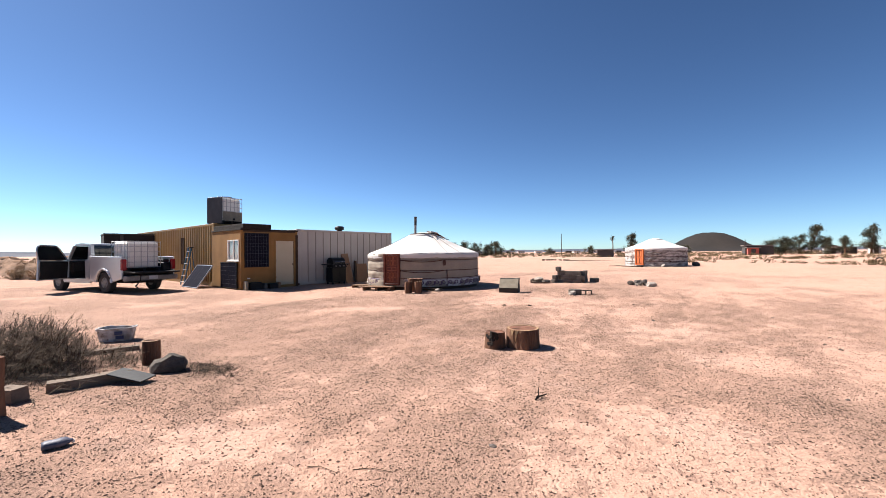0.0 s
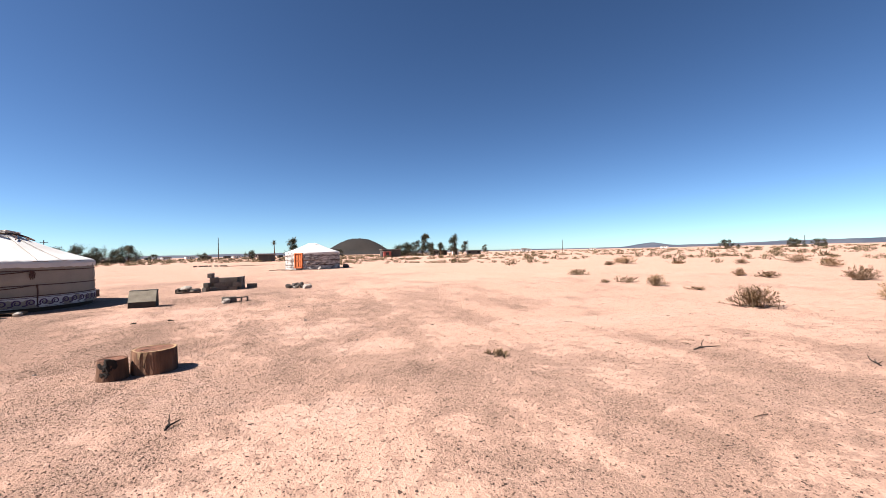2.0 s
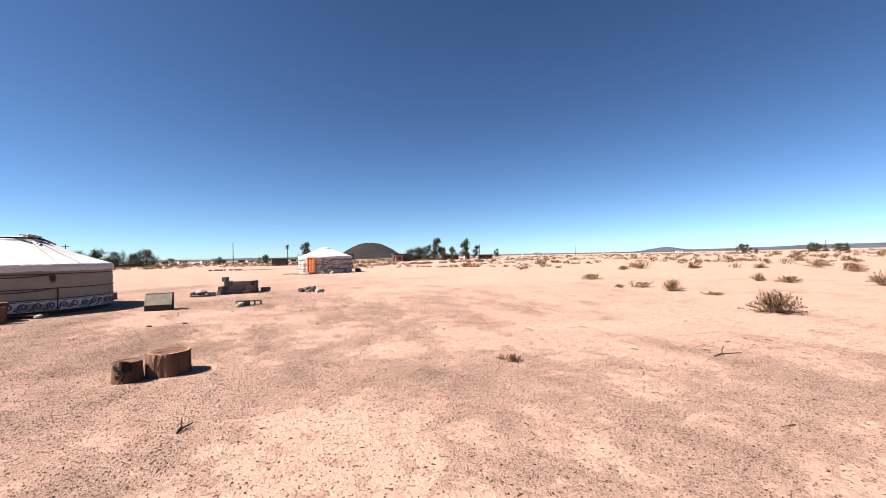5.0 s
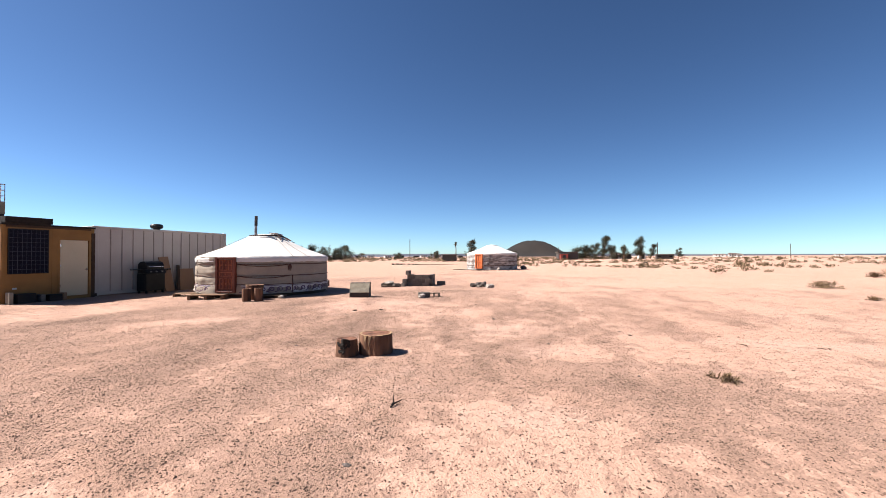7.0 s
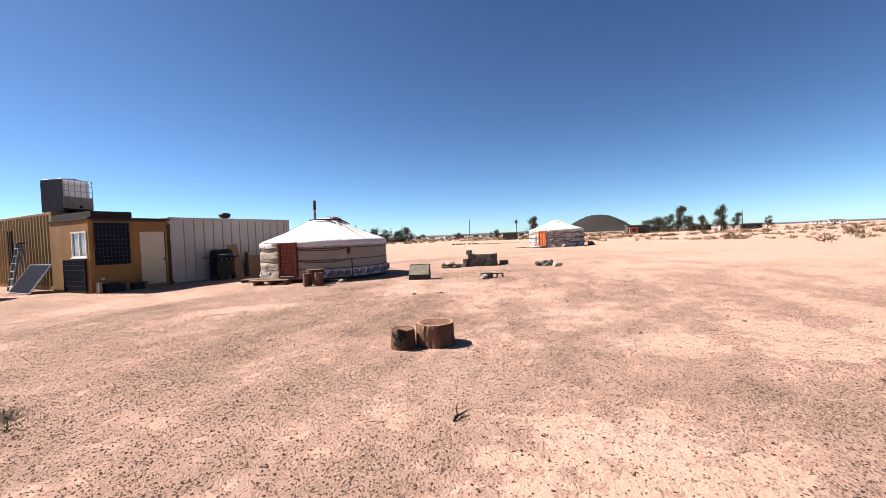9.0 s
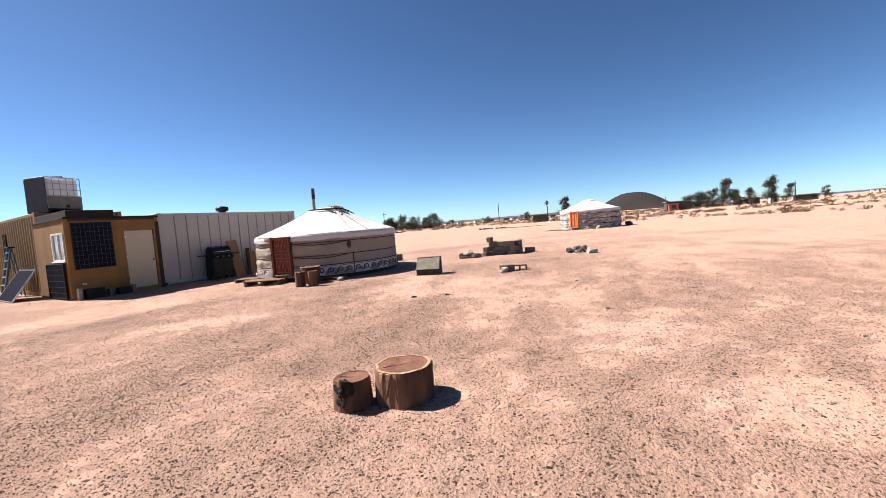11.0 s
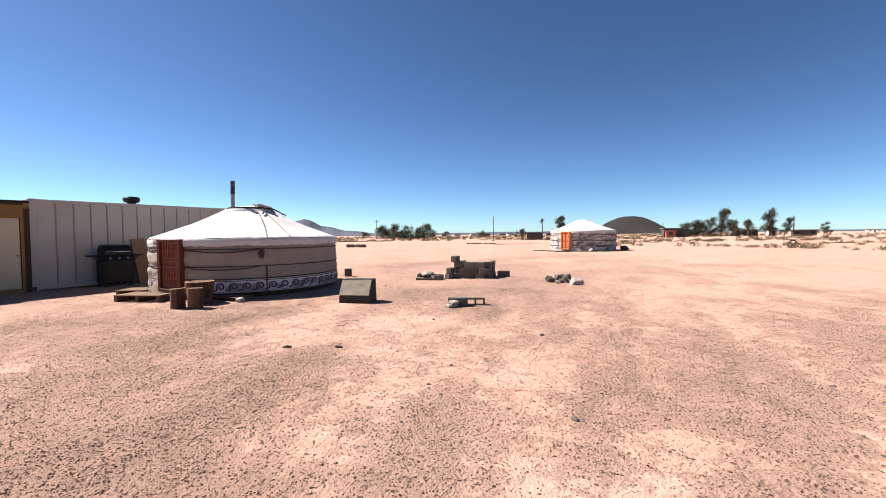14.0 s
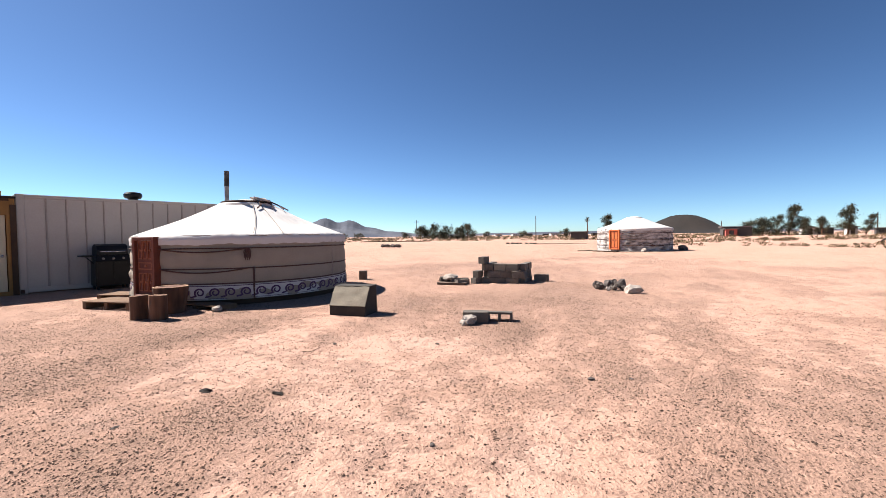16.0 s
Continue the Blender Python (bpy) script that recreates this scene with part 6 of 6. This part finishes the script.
tub()
stump("upright_log", 0.105, 0.33, on_ground(-6.39, 2.93, 10), "short upright brown log standing on the sand", seed=11.0)
plain("rock", lump((0.22, 0.13, 0.135), 41, 2, 0.5), ROCK, on_ground(-5.80, 2.83, 52), "long grey boulder lying beside the log", "rock")
board("plank", (0.74, 0.14, 0.11), GREY_WOOD, on_ground(-6.02, 2.10, 70), "thick grey timber lying on the sand", "plank")
board("flat_panel", (0.44, 0.22, 0.015), DARK_TARP, pose(-5.72, 2.36, 0.075, 4, 10, 20), "dark thin panel scrap lying on a timber", "panel")
board("plank", (0.75, 0.13, 0.07), GREY_WOOD, on_ground(-7.62, 2.98, 62), "weathered short board by the plastic tub", "plank")
board("plank", (0.6, 0.12, 0.05), GREY_WOOD, on_ground(-6.75, 1.98, 30), "weathered short board under dead brush", "plank")
board("plank", (0.24, 0.16, 0.15), GREY_WOOD, on_ground(-6.12, 1.46, 20), "grey timber offcut beside the post", "timber")
board("post", (0.16, 0.16, 0.55), BARK, on_ground(-5.71, 1.195, 12), "short brown post standing on the sand", "post")


def bottle():
    b = thing("plastic_bottle", "crushed blue-grey plastic bottle lying on the sand", "bottle", on_ground(-4.40, 1.20, 68, 0.0) @ Matrix.Diagonal((0.68, 0.85, 0.85, 1)))
    bm = bmesh.new()
    prof = [(0.012, -0.13), (0.035, -0.125), (0.04, -0.09), (0.036, -0.03), (0.041, 0.03), (0.038, 0.08), (0.015, 0.12), (0.014, 0.14)]
    lathe(bm, prof, 14)
    for v in bm.verts:
        v.co = Vector((v.co.z, v.co.y * 1.6, v.co.x * 1.0 + 0.036 + 0.006 * noise.noise(v.co * 30)))
    part("body", bm, BLUE_PLASTIC, b, smooth=True)
    part("cap", cyl(bmesh.new(), (0.135, 0, 0.024), (0.155, 0, 0.024), 0.016), STICKER, b)


bottle()
plain("litter", lump((0.22, 0.14, 0.2), 51, 3, 0.5), STICKER, on_ground(12.3, 2.75), "white crumpled sack lying on the sand", "sack")


# ---- distance ----
def crown_leaves(r, centres, count, size):
    sp = []
    for i in range(count):
        c, rad = r.choice(centres)
        p = c + Vector((r.gauss(0, 0.5), r.gauss(0, 0.5), r.gauss(0, 0.5))) * rad
        q = p + Vector((r.gauss(0, 1), r.gauss(0, 1), r.gauss(0.2, 0.8))).normalized() * r.uniform(0.5, 1.2) * size
        sp.append((p, q, Vector((0, 0, 0)), size * r.uniform(0.18, 0.34)))
    return sp


def tree(x, y, h, spread, seed, lean=0.0, airy=True, low=0.35, group="far trees"):
    t = thing("desert_tree", "dark green wind-worn tree standing far off" if airy else "dense dark green shrub tree standing far off", "tree", on_ground(x, y), group)
    r = random.Random(seed)
    tr = bmesh.new()
    top = Vector((lean * h, 0, h * 0.8))
    tube(tr, [(0, 0, -0.1), (lean * h * 0.3, 0, h * 0.3), tuple(top)], 0.035 * h, 6, 0.25)
    centres = []
    for i in range(20 if airy else 24):
        k = r.uniform(0.16 if airy else 0.04, 0.95)
        a = r.uniform(0, 6.28)
        reach = spread * (0.8 if airy else 1.15) * r.uniform(0.1, 1.0) * (1.15 - k * 0.75)
        c = Vector((lean * h * k + math.cos(a) * reach, math.sin(a) * reach, h * k + 0.05 * h))
        tube(tr, [(lean * h * k * 0.6, 0, h * k * 0.62), tuple(c)], 0.009 * h, 5, 0.3)
        centres.append((c, h * (0.115 if airy else 0.22)))
    centres.append((Vector((lean * h, 0, h * 0.93)), h * 0.09))
    part("trunk", tr, BARK, t)
    o = new("crown", strips(crown_leaves(r, centres, 3000 if airy else 5000, h * (0.052 if airy else 0.08)), TREE_LEAF, "crown"))
    o.parent = t


for x_, y_, h_, s_, sd_, ln_, ai_ in ((30.2, 134.4, 4.6, 3.6, 1, 0.0, False), (27.6, 135.2, 3.6, 3.0, 2, 0.0, False), (32.6, 133.6, 5.4, 3.0, 3, 0.12, True), (34.9, 133.1, 7.6, 3.2, 4, 0.2, True), (37.6, 132.6, 4.0, 3.2, 5, 0.0, False), (43.8, 140.9, 5.2, 2.6, 6, 0.0, True),
                                      (48.2, 139.4, 8.2, 3.2, 7, 0.08, True), (51.0, 138.4, 5.0, 2.8, 8, 0.34, True), (-5.2, 118.0, 6.3, 2.9, 9, 0.0, True), (-64.5, 132.5, 4.4, 3.6, 10, 0, False), (-60.5, 134.5, 4.9, 4.2, 11, 0, False), (-56.5, 136.4, 4.6, 4.0, 12, 0, False),
                                      (-50.0, 139.0, 5.0, 4.2, 13, 0, False), (-52.6, 138.0, 3.8, 3.4, 14, 0, False), (158, 122.5, 3.4, 4.5, 15, 0, False), (170, 105.2, 3.4, 4.2, 16, 0, False), (146.2, 64.9, 2.9, 4.2, 17, 0, False), (148.8, 58.8, 2.8, 4.5, 18, 0, False), (152.2, 49.4, 2.4, 3.4, 19, 0, False),
                                      (165.0, 95.0, 2.8, 4.0, 20, 0, False), (58.5, 136.0, 3.6, 2.4, 21, 0.1, True)):
    tree(x_, y_, h_ * 0.9, s_ * 0.86, sd_, ln_, ai_)


def utility_pole(x, y, h, arm=True):
    p = thing("utility_pole", "bare timber utility pole far off on the plain", "pole", on_ground(x, y), "utility poles")
    part("shaft", tube(bmesh.new(), [(0, 0, -0.2), (0, 0, h)], 0.14, 8, 0.7), BROWN_TRIM, p)
    if arm:
        part("crossarm", boxed((-0.9, -0.06, h - 0.7), (0.9, 0.06, h - 0.55)), BROWN_TRIM, p)
    else:
        part("insulator", cyl(bmesh.new(), (0, 0, h), (0, 0, h + 0.18), 0.06, seg=8), HOUSE_DARK, p)


for x_, y_, h_, a_ in ((56.6, 146.8, 5.5, 0), (25.3, 155.8, 4.3, 0), (-70.3, 140.8, 6.9, 1), (-30.2, 155.1, 7.6, 0), (122.2, 182.6, 5.8, 0), (188.4, 113.5, 4.6, 0), (150.0, 55.6, 4.4, 0)):
    utility_pole(x_, y_, h_, bool(a_))


def palm(x, y, h):
    p = thing("palm_tree", "thin dark palm with a ragged head far off", "palm", on_ground(x, y))
    part("trunk", tube(bmesh.new(), [(0, 0, -0.1), (0.08, 0, h * 0.5), (0, 0, h * 0.9)], 0.13, 7, 0.7), BARK, p)
    r = random.Random(2)
    sp = []
    for i in range(46):
        a, el = r.uniform(0, 6.28), r.uniform(-1.1, 1.2)
        root = Vector((0, 0, h * 0.88))
        tip = root + Vector((math.cos(a) * math.cos(el), math.sin(a) * math.cos(el), math.sin(el))) * r.uniform(0.5, 0.95)
        sp.append((root, tip, Vector((0, 0, 0.15)), 0.10))
    o = new("crown", strips(sp, TREE_LEAF, "crown"))
    o.parent = p


palm(-8.9, 107.7, 4.9)


def house(x, y, rz, w, d, h, wall, label, gable=True, windows=2, category="house"):
    b = thing("house", label, category, on_ground(x, y, rz))
    wl = part("wall", boxed((-w / 2, -d / 2, -0.1), (w / 2, d / 2, h)), wall, b)
    if gable:
        part("roof", prism(bmesh.new(), [(-w / 2 - 0.3, h), (0, h + 0.16 * w), (w / 2 + 0.3, h)], -d / 2 - 0.3, d / 2 + 0.3) if d > w else prism(bmesh.new(), [(-w / 2 - 0.3, h + 0.004), (-w / 2 + 0.4, h + 0.6), (w / 2 - 0.4, h + 0.6), (w / 2 + 0.3, h + 0.004)], -d / 2 - 0.3, d / 2 + 0.3), HOUSE_ROOF, b)
    else:
        part("roof", boxed((-w / 2 - 0.3, -d / 2 - 0.3, h), (w / 2 + 0.3, d / 2 + 0.3, h + 0.18)), HOUSE_ROOF, b)
    for i in range(windows):
        cx = -w / 2 + w * (i + 0.5) / windows
        part("window", boxed((cx - 0.45, -d / 2 - 0.03, h * 0.4), (cx + 0.45, -d / 2 + 0.02, h * 0.8)), GLASS, wl)
    part("door", boxed((-0.42, -d / 2 - 0.035, -0.05), (0.42, -d / 2 + 0.02, min(2.0, h * 0.85))), HOUSE_DARK, wl)


house(22.9, 126.0, 0, 5.6, 4.0, 2.2, HOUSE_DARK, "low dark shed with grey roof far off", False, 0, "shed")
house(21.5, 123.4, 0, 2.2, 1.4, 1.7, HOUSE_RED, "small red shed far off on the plain", False, 1, "shed")
house(42.2, 144.5, 0, 2.8, 3.0, 1.9, HOUSE_WHITE, "small white house far off among trees", True, 1)
house(45.4, 143.5, 0, 2.2, 3.0, 1.7, HOUSE_DARK, "dark open shed far off among trees", False, 0, "shed")
house(57.5, 143.5, -15, 5.0, 3.0, 1.5, HOUSE_DARK, "long dark shed far off among trees", False, 3, "shed")
house(49.9, 142.5, 0, 1.8, 2.0, 1.9, HOUSE_WHITE, "small white shed far off among trees", False, 1, "shed")
house(-9.6, 98.0, 0, 3.2, 2.2, 1.45, HOUSE_DARK, "low dark carport far off", False, 0, "carport")
r3 = random.Random(31)
for i in range(22):
    a = radians(92 + 38 * i / 22 + r3.uniform(-0.6, 0.6)) if i < 15 else radians(r3.uniform(18, 68))
    d = r3.uniform(330, 620)
    house(d * math.cos(a), d * math.sin(a), math.degrees(a) - 90 + r3.uniform(-20, 20), r3.uniform(4, 9), r3.uniform(4, 6), r3.uniform(1.6, 2.3), r3.choice((HOUSE_WHITE, HOUSE_WHITE, HOUSE_DARK)), "low desert house far off on the plain", i % 2 == 0, 2)
for i in range(9):
    a = radians(88 + 45 * i / 9 + r3.uniform(-1.5, 1.5))
    d = r3.uniform(150, 260)
    tree(d * math.cos(a), d * math.sin(a), r3.uniform(2.2, 3.4), 3.4, 50 + i, 0, False)


def tyre():
    t = thing("old_tyre", "half-buried black tyre standing in the sand", "tyre", pose(20.1, 56.6, gz(20.1, 56.6) + 0.05, 90, 0, -20) @ Matrix.Diagonal((0.62, 0.62, 0.8, 1)))
    part("tread", lathe(bmesh.new(), [(0.34, -0.12), (0.50, -0.13), (0.55, -0.08), (0.55, 0.08), (0.50, 0.13), (0.34, 0.12), (0.34, -0.12)], 28, False), RUBBER, t)


tyre()
board("timber", (2.2, 0.25, 0.16), BROWN_TRIM, on_ground(22.6, 54.0, -10), "dark timber lying on the far sand", "timber")
board("timber", (5.8, 0.2, 0.12), GREY_WOOD, on_ground(-7.4, 55.6, -4), "long weathered timber lying on the far sand", "timber")
board("timber", (14.0, 0.3, 0.16), BROWN_TRIM, on_ground(-44, 82, 18), "long dark timber edging on the far sand", "timber")
for i in range(9):
    hollow_block(on_ground(-13.9 + 0.43 * i + 0.1 * (i % 3), 57.6 - 0.2 * i + 0.4 * (i % 2), i * 23, 0), "grey concrete block in a far row", "far row of blocks")
for i in range(7):
    plain("rock", lump((0.28, 0.22, 0.22), 70 + i), DARK_ROCK, on_ground(-24.9 + 0.33 * i, 46.6 + 0.3 * (i % 2), i * 40), "dark stone in a far heap", "rock", "far heap of stones")


def ridge(name, points, base, depth, material, label, seed, rough, kind="structure"):
    """A range of hills: a crest line of (x, y, height) with slopes before and behind it."""
    bm = bmesh.new()
    steps = 14
    crest = []
    for (x0, y0, h0), (x1, y1, h1) in zip(points, points[1:]):
        for i in range(steps):
            k = i / steps
            s = k * k * (3 - 2 * k)
            crest.append(Vector((x0 + (x1 - x0) * k, y0 + (y1 - y0) * k, h0 + (h1 - h0) * s)))
    crest.append(Vector(points[-1]))
    rows = []
    for c in crest:
        out = Vector((c.x, c.y, 0)).normalized()
        row = []
        for j in range(9):
            f = 1 - abs(j - 4) / 4
            p = c + out * depth * (j - 4) / 4
            n_ = noise.fractal(Vector((p.x, p.y, seed)) * (2.2 / depth), 0.9, 2.1, 4)
            row.append(bm.verts.new((p.x, p.y, base + (c.z - base) * f ** 1.2 * (1 + rough * n_ * (0.35 if j == 4 else 1)))))
        rows.append(row)
    for a_, b_ in zip(rows, rows[1:]):
        for j in range(8):
            bm.faces.new((a_[j], a_[j + 1], b_[j + 1], b_[j]))
    tagged(part(name, bm, material), label, "mountain", kind=kind)


ridge("backdrop_mountain", [(-2500, 1800, 5), (-2200, 2060, 70), (-2030, 2217, 96), (-1931, 2305, 124), (-1860, 2360, 99), (-1795, 2412, 112), (-1690, 2490, 70), (-1566, 2567, 39), (-1300, 2700, 12), (-1000, 2830, 2)], -5, 500, MOUNTAIN, "haze-blue rocky mountain on the horizon", 2, 0.35)
ridge("backdrop_ridge", [(-3000, -300, 10), (-3000, 500, 16), (-2950, 900, 26), (-2850, 1250, 18), (-2700, 1600, 10), (-2500, 1900, 4)], -5, 350, MOUNTAIN, "low hazy ridge along the horizon", 8, 0.35)
ridge("backdrop_ridge", [(-1500, 2800, 10), (-900, 3000, 18), (-200, 3100, 22), (500, 3050, 20), (1200, 2800, 10), (1950, 2300, 8), (2107, 2135, 33), (2210, 2028, 14), (2400, 1800, 18), (2540, 1597, 24), (2729, 1246, 26), (2805, 1064, 50), (2863, 897, 34), (2900, 768, 48), (3000, 400, 30), (3000, 0, 10)], -5, 350, MOUNTAIN, "low hazy ridge along the horizon", 5, 0.35)


def cinder_cone():
    bm = bmesh.new()
    prof = [(0, 35), (12, 34.3), (24, 31.8), (36, 27), (48, 20.5), (58, 14.5), (68, 9), (80, 4.5), (100, 1.5), (130, -2)]
    seg = 64
    rings = []
    for r, z in prof[1:]:
        rings.append([bm.verts.new((r * (1.0 + 0.06 * math.sin(2 * a)) * math.cos(a), r * math.sin(a), z + 1.1 * noise.noise(Vector((math.cos(a) * 3, math.sin(a) * 3, r * 0.06))))) for a in (2 * math.pi * k / seg for k in range(seg))])
    c = bm.verts.new((0, 0, 34.9))
    for k in range(seg):
        bm.faces.new((c, rings[0][k], rings[0][(k + 1) % seg]))
    for a_, b_ in zip(rings, rings[1:]):
        for k in range(seg):
            bm.faces.new((a_[k], a_[(k + 1) % seg], b_[(k + 1) % seg], b_[k]))
    tagged(part("cinder_cone", bm, LAVA, smooth=True, m=pose(94.6, 903, 0)), "dark rounded cinder hill on the horizon", "hill", kind="structure")


cinder_cone()
